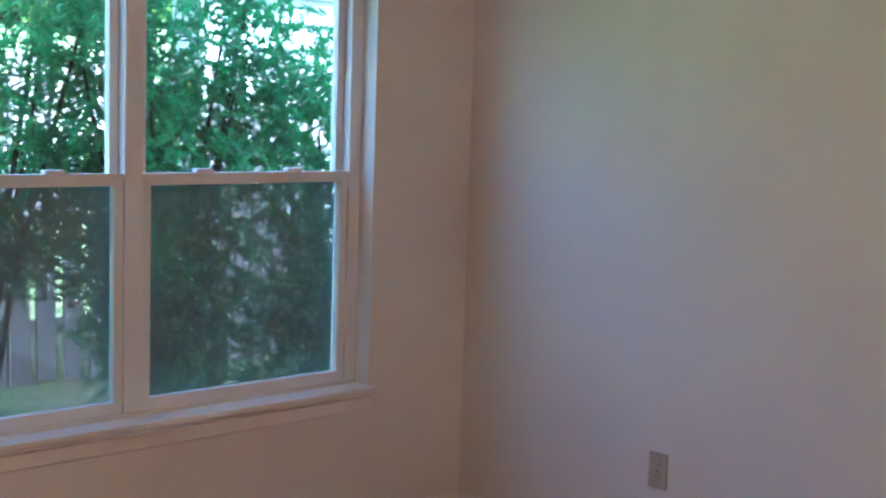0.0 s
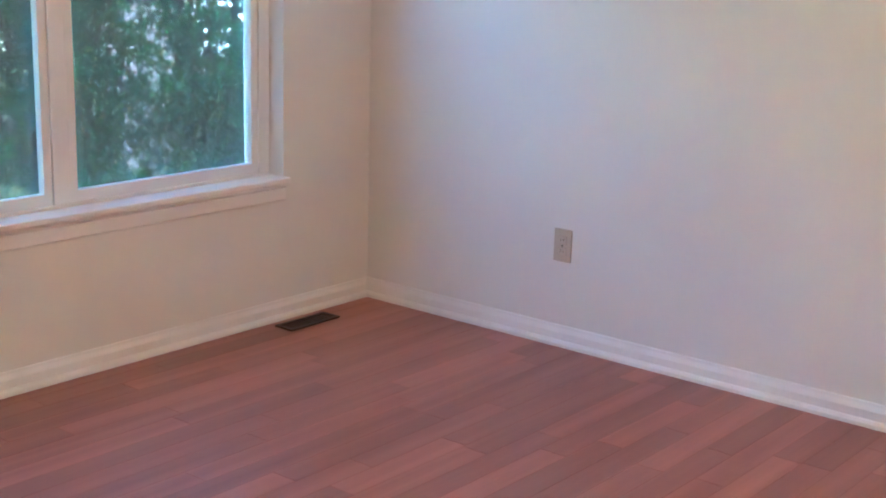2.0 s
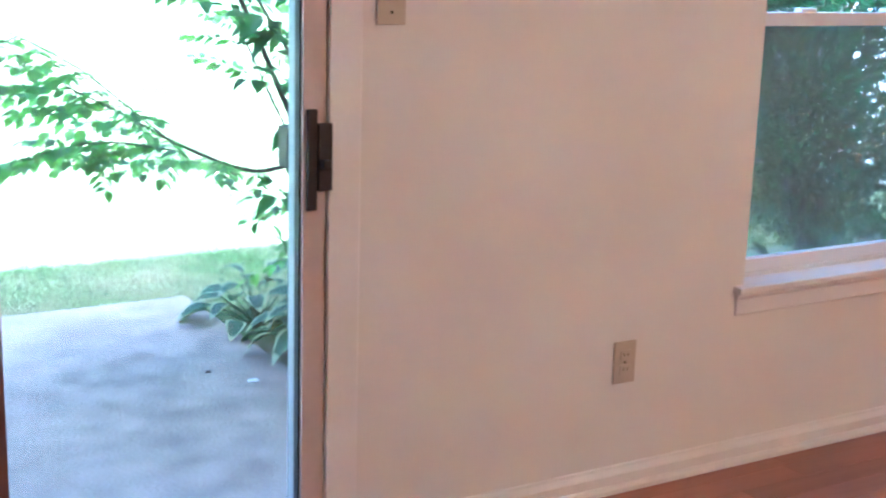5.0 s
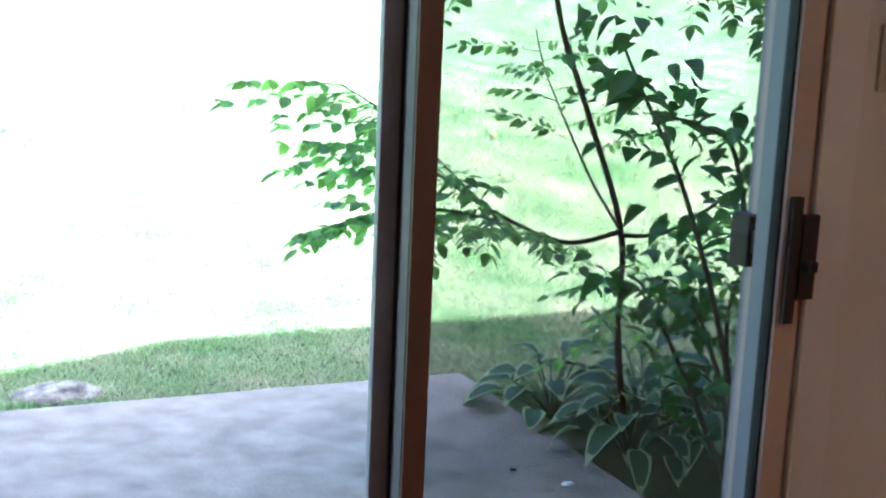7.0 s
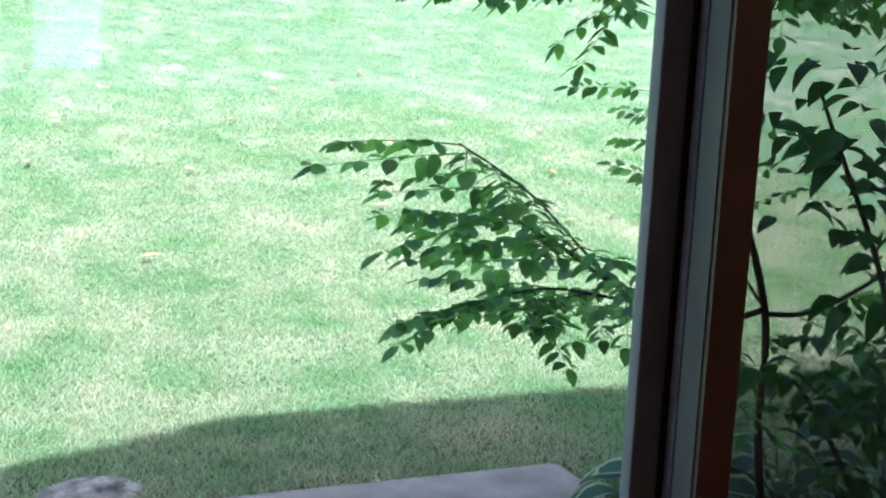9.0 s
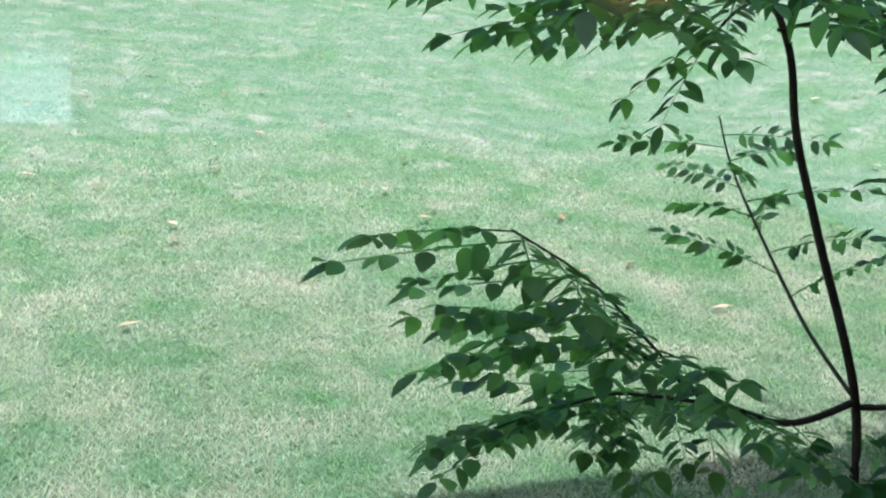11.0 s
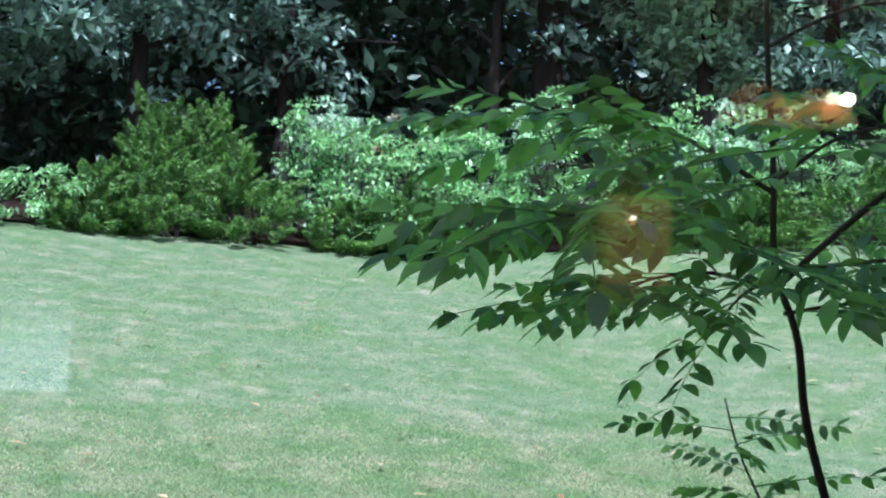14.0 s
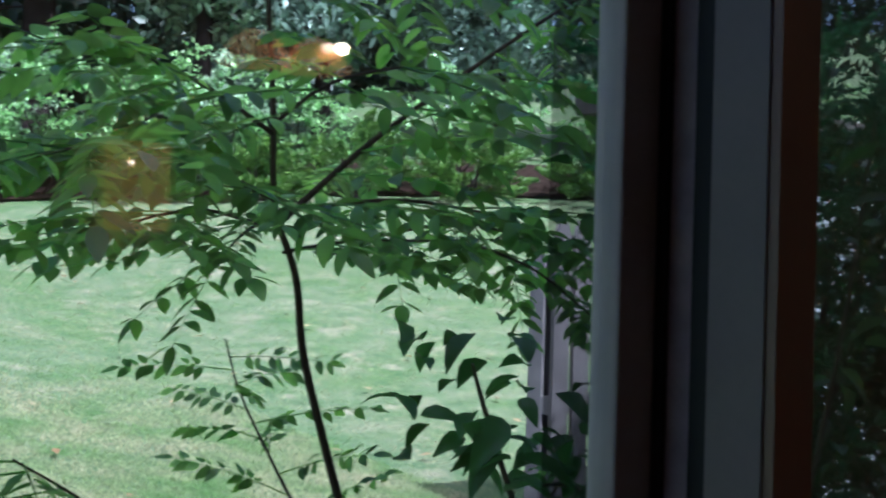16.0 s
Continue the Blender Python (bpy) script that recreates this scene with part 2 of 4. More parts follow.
def sweep(points, radii, sides=7, bm=None):
    """A tapered tube along points."""
    bm = bm or bmesh.new()
    rings = []
    for i, p in enumerate(points):
        p = Vector(p)
        a = Vector(points[max(i - 1, 0)])
        b = Vector(points[min(i + 1, len(points) - 1)])
        q = (b - a).to_track_quat("Z", "Y")
        rings.append([bm.verts.new(p + q @ Vector((math.cos(k * math.tau / sides) * radii[i], math.sin(k * math.tau / sides) * radii[i], 0))) for k in range(sides)])
    for r, s in zip(rings, rings[1:]):
        for k in range(sides):
            bm.faces.new((r[k], r[(k + 1) % sides], s[(k + 1) % sides], s[k]))
    bm.faces.new(rings[0][::-1])
    bm.faces.new(rings[-1])
    return bm


def profile_run(prof, p0, p1, out):
    """A moulding: the profile (depth, height) run from p0 to p1, with depth along out."""
    bm = bmesh.new()
    p0, p1, out = Vector(p0), Vector(p1), Vector(out)
    a = [bm.verts.new(p0 + out * d + Vector((0, 0, h))) for d, h in prof]
    b = [bm.verts.new(p1 + out * d + Vector((0, 0, h))) for d, h in prof]
    for i in range(len(prof)):
        j = (i + 1) % len(prof)
        bm.faces.new((a[i], a[j], b[j], b[i]))
    bm.faces.new(a[::-1])
    bm.faces.new(b)
    bmesh.ops.recalc_face_normals(bm, faces=bm.faces[:])
    return bm


def structure(ob, label, category):
    return tagged(ob, label, category, kind="structure")


# ---- the room's shell ----
CEIL, WEST, SOUTH, WT = 2.44, -6.2, -4.75, 0.13
WX0, WX1, WZ0, WZ1 = -2.130, -0.447, 0.500, 1.955
DX0, DX1, DZ1 = -4.98, -3.40, 2.04
bm = bmesh.new()
for x0, x1, z0, z1 in ((WEST, DX0, 0, CEIL), (DX0, DX1, DZ1, CEIL), (DX1, WX0, 0, CEIL), (WX0, WX1, 0, WZ0), (WX0, WX1, WZ1, CEIL), (WX1, 0.0, 0, CEIL)):
    add_box(bm, x0, x1, 0, WT, z0, z1)
structure(link("wall_north", bm, M_WALL), "cream painted wall with window and sliding door", "wall")
structure(link("wall_east", box(0, WT, SOUTH, WT, -0.1, CEIL), M_WALL), "plain cream painted wall", "wall")
structure(link("wall_west", box(WEST - WT, WEST, SOUTH, WT, -0.1, CEIL), M_WALL), "plain cream painted wall", "wall")
bm = bmesh.new()
BW = (-4.27, -3.93, 1.05, 1.52)
for x0, x1, z0, z1 in ((WEST - WT, BW[0], -0.1, CEIL), (BW[1], WT, -0.1, CEIL), (BW[0], BW[1], -0.1, BW[2]), (BW[0], BW[1], BW[3], CEIL)):
    add_box(bm, x0, x1, SOUTH - WT, SOUTH, z0, z1)
structure(link("wall_south", bm, M_WALL), "plain cream painted wall with small window", "wall")
structure(link("ceiling", box(WEST - WT, WT, SOUTH - WT, WT, CEIL, CEIL + 0.1), M_CEIL), "white painted ceiling", "ceiling")
floor = structure(link("floor", box(WEST, 0, SOUTH, 0.0, -0.10, -0.016), M_SUB), "red cherry hardwood strip floor", "floor")

BASE = ((0, 0), (0.026, 0), (0.026, 0.012), (0.020, 0.020), (0.014, 0.022), (0.014, 0.048), (0.010, 0.055), (0.006, 0.062), (0.004, 0.070), (0, 0.072))
for nm, p0, p1, out in (("baseboard_north", (-3.322, -0.001, 0), (-0.001, -0.001, 0), (0, -1, 0)), ("baseboard_east", (-0.001, -0.001, 0), (-0.001, SOUTH, 0), (-1, 0, 0)),
                        ("baseboard_south", (0, SOUTH + 0.001, 0), (WEST, SOUTH + 0.001, 0), (0, 1, 0)), ("baseboard_west", (WEST + 0.001, SOUTH, 0), (WEST + 0.001, 0, 0), (1, 0, 0)),
                        ("baseboard_door", (WEST, -0.001, 0), (DX0 - 0.08, -0.001, 0), (0, -1, 0))):
    structure(link(nm, profile_run(BASE, p0, p1, out), M_TRIM), "white moulded baseboard with shoe moulding", "baseboard")

# ---- twin double-hung window ----
win = structure(empty("window_1", ((WX0 + WX1) / 2, 0.05, WZ0)), "white vinyl twin double-hung window with half screens", "window")


def win_part(name, b, material, parent=win, label=""):
    ob = link(name, b, material, parent, label)
    ob.matrix_parent_inverse = Matrix.Translation(-win.location) if parent is win else Matrix()
    return ob


FY0, FY1 = 0.070, 0.150
MX = -1.310
for x0, x1, z0, z1 in ((WX0, WX1, WZ0, WZ0 + 0.0295), (WX0, WX0 + 0.022, WZ0 + 0.03, WZ1), (WX1 - 0.050, WX1, WZ0 + 0.03, WZ1), (MX - 0.030, MX + 0.030, WZ0 + 0.03, WZ1 - 0.022), (WX0 + 0.022, WX1 - 0.022, WZ1 - 0.022, WZ1)):
    win_part("window_frame", box(x0, x1, FY0, FY1, z0, z1, 0.003), M_VINYL)
ZB, ZM, ZT = WZ0 + 0.03, 1.232, WZ1 - 0.022
for x0, x1 in ((WX0 + 0.022, MX - 0.030), (MX + 0.030, WX1 - 0.050)):
    for which, y, z0, z1 in (("lower_sash", 0.076, ZB, ZM + 0.018), ("upper_sash", 0.108, ZM - 0.018, ZT)):
        bm = bmesh.new()
        s = 0.030
        bot, top = (0.036, 0.036) if which == "lower_sash" else (0.030, 0.030)
        for q in ((x0 + 0.002, x0 + s, z0, z1), (x1 - s, x1 - 0.002, z0, z1), (x0 + s, x1 - s, z0, z0 + bot), (x0 + s, x1 - s, z1 - top, z1)):
            add_box(bm, q[0], q[1], y, y + 0.028, q[2], q[3])
        sash = win_part(which, bm, M_VINYL)
        pane = win_part("pane", box(x0 + s, x1 - s, y + 0.012, y + 0.016, z0 + bot, z1 - top), M_GLASS, sash, "clear window glass")
        pane.visible_shadow = False
        if which == "lower_sash":
            for k in (0.28, 0.72):
                cx = x0 + (x1 - x0) * k
                win_part("sash_lock", box(cx - 0.03, cx + 0.03, y + 0.001, y + 0.030, z1, z1 + 0.012, 0.004), M_VINYL, sash)
    win_part("screen", box(x0 + 0.004, x1 - 0.004, 0.1420, 0.1428, ZB, ZM), M_SCREEN, win, "grey insect half screen")
stool = structure(link("window_sill", box(WX0 - 0.036, WX1 + 0.012, -0.030, 0.068, WZ0 - 0.001, WZ0 + 0.020, 0.005), M_TRIM), "white painted window stool", "sill")
apron = ((0, 0), (0.006, 0), (0.008, 0.004), (0.008, 0.044), (0.013, 0.052), (0.013, 0.062), (0, 0.062))
structure(link("trim_apron", profile_run(apron, (WX0 - 0.028, -0.001, WZ0 - 0.063), (WX1 + 0.004, -0.001, WZ0 - 0.063), (0, -1, 0)), M_TRIM), "white moulded apron below window sill", "trim")

# ---- sliding glass door ----
door = structure(empty("door_1", (-4.19, 0.05, 0)), "sliding patio door with almond frame, closed", "sliding door")


def door_part(name, b, material, parent=door, label=""):
    ob = link(name, b, material, parent, label)
    ob.matrix_parent_inverse = Matrix.Translation(-door.location) if parent is door else Matrix()
    return ob


for x0, x1, z0, z1 in ((DX1 - 0.012, DX1, 0.025, DZ1), (DX0, DX0 + 0.042, 0.025, DZ1), (DX0 + 0.042, DX1 - 0.012, DZ1 - 0.04, DZ1)):
    door_part("door_frame", box(x0, x1, -0.004, 0.135, z0, z1, 0.003), M_ALMOND)
M_OUTER = mat("outer_grey_metal", (0.30, 0.31, 0.32), 0.45, 0.08, 12.0, 200.0, 0.06, 0.001)
door_part("threshold", box(DX0, DX1, -0.004, 0.15, -0.02, 0.025, 0.003), M_GREYFRAME)
PT, PB = DZ1 - 0.045, 0.03


def panel(name, x0, x1, y0, y1, wl, wr, material, label):
    bm = bmesh.new()
    for q in ((x0, x0 + wl, PB, PT), (x0 + wl, x1 - wr, PB, PB + 0.07), (x0 + wl, x1 - wr, PT - 0.055, PT)):
        add_box(bm, q[0], q[1], y0, y1, q[2], q[3])
    p = door_part(name, bm, material, door, label)
    # sliding panel's end stile keeps the lit almond; the rest has the shaded brown
    door_part("end_stile", box(x1 - wr, x1, y0, y1, PB, PT, 0.002), M_ALMOND if name == "sliding_panel" else material, p)
    yc = (y0 + y1) / 2
    g = door_part("pane", box(x0 + wl, x1 - wr, yc - 0.003, yc + 0.003, PB + 0.07, PT - 0.055), M_GLASS, p, "clear door glass")
    g.visible_shadow = False
    return p


slide = panel("sliding_panel", -4.137, -3.414, -0.018, 0.020, 0.037, 0.048, M_PANEL, "sliding panel, almond darkened to brown for shade on stile and rails")
fixed = panel("fixed_panel", DX0 + 0.044, -4.100, 0.055, 0.073, 0.045, 0.063, M_GREYFRAME, "fixed panel with grey frame")
door_part("flank_strip", box(-4.1385, -4.1365, -0.012, 0.019, PB, PT), M_FLANK, slide, "mauve-grey interlock strip")
door_part("interlock", box(-4.1285, -4.108, 0.035, 0.0545, PB, PT, 0.002), M_PILE, fixed, "pale interlock with weather pile")
door_part("gasket", box(-4.1300, -4.108, 0.0205, 0.0345, PB, PT), M_BLACK, slide, "black weather gasket")
door_part("gasket", box(-4.1335, -4.1290, 0.049, 0.0545, PB, PT), M_BLACK, fixed, "black weather gasket")
door_part("glazing_bead", box(-3.4665, -3.4615, -0.010, 0.014, PB + 0.07, PT - 0.055), M_BLACK, slide, "black glazing bead")
door_part("door_screen", box(-4.085, -3.390, 0.1665, 0.1672, 0.05, DZ1 - 0.05), M_SCREEN2, door, "grey insect screen")
for x0, x1 in ((-3.392, -3.345),):
    door_part("screen_frame", box(x0, x1, 0.158, 0.176, 0.03, DZ1 - 0.045, 0.002), M_GREYFRAME)
door_part("outer_stile", box(-3.4615, -3.416, 0.0205, 0.058, PB, PT, 0.002), M_OUTER, slide, "blue-grey outer stile")
door_part("flank_strip", box(-3.4632, -3.4622, 0.004, 0.0195, PB + 0.07, PT - 0.055), M_OUTER, slide, "blue-grey edge strip")
# latch: slim escutcheon with thumb lever, and the pull outside
bm = box(-3.455, -3.432, -0.030, -0.0185, 0.833, 1.052, 0.003)
latch = door_part("latch_plate", bm, M_BRONZE, slide, "dark bronze latch plate")
door_part("pull_post", box(-3.440, -3.422, 0.0205, 0.096, 0.93, 0.975, 0.003), M_BRONZE, slide, "dark pull standoff")
door_part("pull_grip", box(-3.432, -3.398, -0.034, -0.020, 0.875, 1.022, 0.004), M_BRONZE, slide, "dark bronze pull grip")
door_part("thumb_lever", box(-3.428, -3.408, -0.052, -0.034, 0.925, 0.945, 0.004), M_BRONZE, slide, "dark bronze thumb lever")
door_part("outer_pull", box(-3.447, -3.416, 0.095, 0.147, 0.905, 0.998, 0.004), M_BRONZE, slide, "dark outer pull")
CAS = 0.080
for nm, b in (("trim_door_jamb", box(DX1 + 0.002, DX1 + CAS, -0.016, -0.001, 0, DZ1 + CAS, 0.004)), ("trim_door_jamb_far", box(DX0 - CAS, DX0 - 0.002, -0.016, -0.001, 0, DZ1 + CAS, 0.004)),
              ("trim_door_head", box(DX0, DX1, -0.016, -0.001, DZ1 + 0.002, DZ1 + CAS, 0.004))):
    structure(link(nm, b, M_TRIM), "white door casing", "trim")


# ---- wall plates and floor vent ----
def outlet(m, label, switch=False):
    root = empty("light_switch" if switch else "wall_outlet")
    root.matrix_world = m
    tagged(root, label, "light switch" if switch else "outlet")
    part("cover_plate", box(-0.035, 0.035, -0.006, 0.0, -0.057, 0.057, 0.002), M_PLATE, root)
    if switch:
        part("toggle", box(-0.005, 0.005, -0.016, -0.006, -0.004, 0.012, 0.002), M_PLATE, root)
    else:
        for z in (-0.020, 0.020):
            s = part("socket", box(-0.017, 0.017, -0.0085, -0.006, z - 0.014, z + 0.014, 0.002), M_PLATE, root)
            for x in (-0.006, 0.006):
                part("slot", box(x - 0.001, x + 0.001, -0.0090, -0.0084, z - 0.003, z + 0.006), M_BLACK, s)
    for z in ((-0.03, 0.03) if switch else (0,)):
        part("screw", box(-0.003, 0.003, -0.0075, -0.006, z - 0.003, z + 0.003, 0.001), M_BRONZE, root)
    return root


outlet(pose(-0.0005, -0.905, 0.353, 0, 0, -90), "almond duplex outlet low on the cream wall")
outlet(pose(-2.535, -0.0005, 0.357), "almond duplex outlet between door and window")
outlet(pose(-3.246, -0.0005, 1.284), "almond toggle light switch beside the patio door", True)

vent = tagged(empty("floor_vent", (-0.425, -0.105, 0)), "dark brown metal floor register set in the hardwood", "floor vent")
bm = bmesh.new()
for q in ((-0.122, 0.122, -0.042, -0.032), (-0.122, 0.122, 0.032, 0.042), (-0.122, -0.108, -0.032, 0.032), (0.108, 0.122, -0.032, 0.032)):
    add_box(bm, q[0], q[1], q[2], q[3], 0.0005, 0.006)
part("vent_frame", bm, M_VENT, vent)
part("backing", box(-0.108, 0.108, -0.032, 0.032, 0.0005, 0.0015), M_BLACK, vent)
for k in range(13):
    x = -0.099 + k * 0.0165
    part("slat", box(x - 0.003, x + 0.003, -0.032, 0.032, 0.0015, 0.005), M_VENT, vent)

# ---- lamps of the room, seen in the door's glass ----
lamp = tagged(empty("ceiling_lamp", (-2.24, -2.62, CEIL - 0.02)), "bronze ceiling lamp with lit amber glass shades", "ceiling lamp")
part("canopy", sweep([(0, 0, 0), (0, 0, -0.03), (0, 0, -0.035)], [0.06, 0.055, 0.01], 20), M_BRONZE, lamp)
part("stem", sweep([(0, 0, -0.03), (0, 0, -0.30)], [0.008, 0.008], 8), M_BRONZE, lamp)
for k in range(2):
    a = k * math.tau / 2 + 0.25
    c, s = math.cos(a), math.sin(a)
    part("arm", sweep([(0, 0, -0.26), (0.05 * c, 0.05 * s, -0.31), (0.10 * c, 0.10 * s, -0.27)], [0.007, 0.007, 0.007], 8), M_BRONZE, lamp)
    part("shade", sweep([(0.10 * c, 0.10 * s, -0.27), (0.10 * c, 0.10 * s, -0.30), (0.10 * c, 0.10 * s, -0.37)], [0.03, 0.075, 0.115], 18), M_AMBER, lamp, "lit amber glass shade", True)
    part("bulb", sweep([(0.10 * c - 0.04, 0.10 * s + 0.085, -0.31), (0.10 * c - 0.04, 0.10 * s + 0.105, -0.315), (0.10 * c - 0.04, 0.10 * s + 0.125, -0.32)], [0.010, 0.018, 0.008], 12), M_BULB if k == 0 else M_PLATE, lamp, "lit bulb" if k == 0 else "dark bulb", True)
sconce = tagged(empty("wall_lamp", (-1.455, SOUTH, 1.82)), "square amber glass wall lamp, lit", "wall lamp")
part("back_plate", box(-0.09, 0.09, 0.001, 0.02, -0.12, 0.12, 0.004), M_BRONZE, sconce)
part("shade", box(-0.14, 0.14, 0.05, 0.16, -0.20, 0.20, 0.006), M_AMBER, sconce, "amber glass shade")
part("holder", box(-0.03, 0.03, 0.02, 0.05, -0.03, 0.03, 0.003), M_BRONZE, sconce)
part("bulb", sweep([(-0.075, 0.161, 0.10), (-0.075, 0.172, 0.10), (-0.075, 0.18, 0.10)], [0.014, 0.014, 0.006], 12), M_BULB, sconce, "lit bulb", True)
lit = new("ceiling_lamp_light", bpy.data.lights.new("ceiling_lamp_light", "POINT"))
lit.data.energy, lit.data.color, lit.data.shadow_soft_size = 1.1, (1.0, 0.62, 0.36), 0.02
lit.location = (-2.18, -2.43, CEIL - 0.345)
win2 = structure(empty("window_2", (-4.10, SOUTH, 1.05)), "small plain window in the back wall", "window")
p = part("pane", box(-0.17, 0.17, -0.07, -0.066, 0.0, 0.47), M_GLASS, win2)
p.visible_shadow = False
for q in ((-0.17, -0.145, 0, 0.47), (0.145, 0.17, 0, 0.47), (-0.145, 0.145, 0, 0.025), (-0.145, 0.145, 0.445, 0.47)):
    part("window_frame", box(q[0], q[1], -0.09, -0.02, q[2], q[3], 0.002), M_VINYL, win2)


# added sunlit cloth, so the back window reflects brightly in the door glass
M_BLIND = leaf_mat("white_blind_cloth", (0.80, 0.82, 0.84), (0.74, 0.76, 0.78), 0.0, 0.6, 0.8, 4.0)
blind = tagged(empty("roller_blind", (-4.10, SOUTH - 0.012, 1.05)), "added white cloth blind that brightens the small window's reflection", "blind")
part("cloth", box(-0.142, 0.142, -0.0015, 0.0, 0.004, 0.440), M_BLIND, blind)
part("hem_bar", box(-0.142, 0.142, -0.006, 0.004, 0.0, 0.014, 0.002), M_VINYL, blind)
part("roller", sweep([(-0.15, 0, 0.452), (0.15, 0, 0.452)], [0.013, 0.013], 12), M_VINYL, blind, "", True)


# ---- the ground outside ----
def ground(x, y):
    """Height of the lawn: level by the house, then rising to the hedge."""
    d = max(0.0, y - 3.2)
    z = -0.15 + 0.19 * d * d / (d + 2.2) + 0.16 * max(0.0, x - 3.0) * min(d / 8, 1)
    return z + 0.02 * math.sin(x * 0.7 + y * 0.4) * min(d / 3, 1)


class Soup:
    """Gathers many small faces and makes one mesh of them."""

    def __init__(self):
        self.v, self.f = [], []

    def add(self, verts, faces):
        n = len(self.v)
        self.v.extend(verts)
        self.f.extend(tuple(i + n for i in q) for q in faces)

    def mesh(self, name, material):
        me = bpy.data.meshes.new(name)
        me.from_pydata(self.v, [], self.f)
        me.materials.append(material)
        me.update()
        return me


xs = [-400, -150, -60, -30] + [-22 + k * 0.5 for k in range(93)] + [34, 60, 150, 400]
ys = [-400, -100, -30, -10, -4.9, 0.0] + [0.6 + k * 0.4 for k in range(66)] + [28, 34, 45, 60, 100, 200, 400]
soup = Soup()
soup.v = [(x, y, ground(x, min(y, 60.0)) - (0.12 if -7 < x < 1 and y < 2 else 0)) for y in ys for x in xs]
W = len(xs)
soup.f = [(j * W + i, j * W + i + 1, (j + 1) * W + i + 1, (j + 1) * W + i) for j in range(len(ys) - 1) for i in range(W - 1)]
lawn = new("ground", soup.mesh("ground", M_LAWN))
lawn.data.polygons.foreach_set("use_smooth", [True] * len(lawn.data.polygons))
structure(lawn, "sunlit mown lawn with dry patches rising to a hedge", "lawn")

patio = structure(link("patio", box(-6.4, -2.74, WT + 0.02, 2.76, -0.32, -0.118, 0.012), M_CONC), "worn grey concrete patio slab", "patio")

# ---- the house around the room ----
house = tagged(empty("house", (-3, -2.5, 0)), "pale sided house around the room with unseen shadow-casting upper parts", "house")


def house_part(name, b, material, label=""):
    ob = link(name, b, material, house, label)
    ob.matrix_parent_inverse = Matrix.Translation(-house.location)
    return ob


# unseen upper walls and roofs, sized to set the house shadow's edge
house_part("upper_wall", box(-4.36, 0.12, SOUTH - 0.14, WT + 0.01, CEIL + 0.12, 4.57), M_SIDING)
house_part("roof", box(-4.36, 0.35, SOUTH - 0.4, WT + 0.35, 4.57, 4.72), M_SHINGLE)
house_part("lower_wall", box(-9.0, -4.364, SOUTH - 0.14, WT + 0.01, CEIL + 0.12, 3.83), M_SIDING)
house_part("lower_roof", box(-9.0, -4.364, SOUTH - 0.4, WT + 0.35, 3.832, 3.97), M_SHINGLE)
# unseen wedge, shaped to slant the left end of the lawn shadow
bm = bmesh.new()
tri = [(-4.366, 4.72), (-5.45, 3.975), (-4.366, 3.975)]
ta = [bm.verts.new((x, SOUTH - 0.4, z)) for x, z in tri]
tb = [bm.verts.new((x, WT + 0.35, z)) for x, z in tri]
bm.faces.new(ta)
bm.faces.new(tb[::-1])
for i in range(3):
    bm.faces.new((ta[(i + 1) % 3], ta[i], tb[i], tb[(i + 1) % 3]))
house_part("roof_slope", bm, M_SHINGLE)
# unseen gable, added to throw shade towards the fence
bm = bmesh.new()
tri = [(2.10, 4.722), (-1.30, 4.722), (0.40, 6.40)]
ta = [bm.verts.new((x, SOUTH - 0.4, z)) for x, z in tri]
tb = [bm.verts.new((x, WT + 0.35, z)) for x, z in tri]
bm.faces.new(ta)
bm.faces.new(tb[::-1])
for i in range(3):
    bm.faces.new((ta[(i + 1) % 3], ta[i], tb[i], tb[(i + 1) % 3]))
bmesh.ops.recalc_face_normals(bm, faces=bm.faces[:])
house_part("gable_roof", bm, M_SHINGLE)


# ---- fast meshes of many leaves ----
def quads(name, c, a, b, material, fold=0.25):
    """One mesh of folded leaf shapes: centres c, half lengths a, half widths b."""
    nrm = np.cross(a, b)
    nrm /= np.linalg.norm(nrm, axis=1, keepdims=True) + 1e-9
    lift = nrm * np.linalg.norm(b, axis=1, keepdims=True) * fold
    v = np.stack([c - a, c + b + lift - a * 0.1, c + a, c - b + lift - a * 0.1], 1).reshape(-1, 3)
    n = len(c)
    idx = np.arange(n)[:, None] * 4
    tri = np.concatenate([idx + np.array([[0, 1, 2]]), idx + np.array([[0, 2, 3]])], 1).reshape(-1)
    me = bpy.data.meshes.new(name)
    me.vertices.add(4 * n)
    me.vertices.foreach_set("co", v.astype(np.float32).ravel())
    me.loops.add(6 * n)
    me.loops.foreach_set("vertex_index", tri.astype(np.int32))
    me.polygons.add(2 * n)
    me.polygons.foreach_set("loop_start", np.arange(2 * n, dtype=np.int32) * 3)
    me.materials.append(material)
    me.update(calc_edges=True)
    return me


rng = np.random.default_rng(7)


def unit(n):
    v = rng.normal(size=(n, 3))
    return v / np.linalg.norm(v, axis=1, keepdims=True)


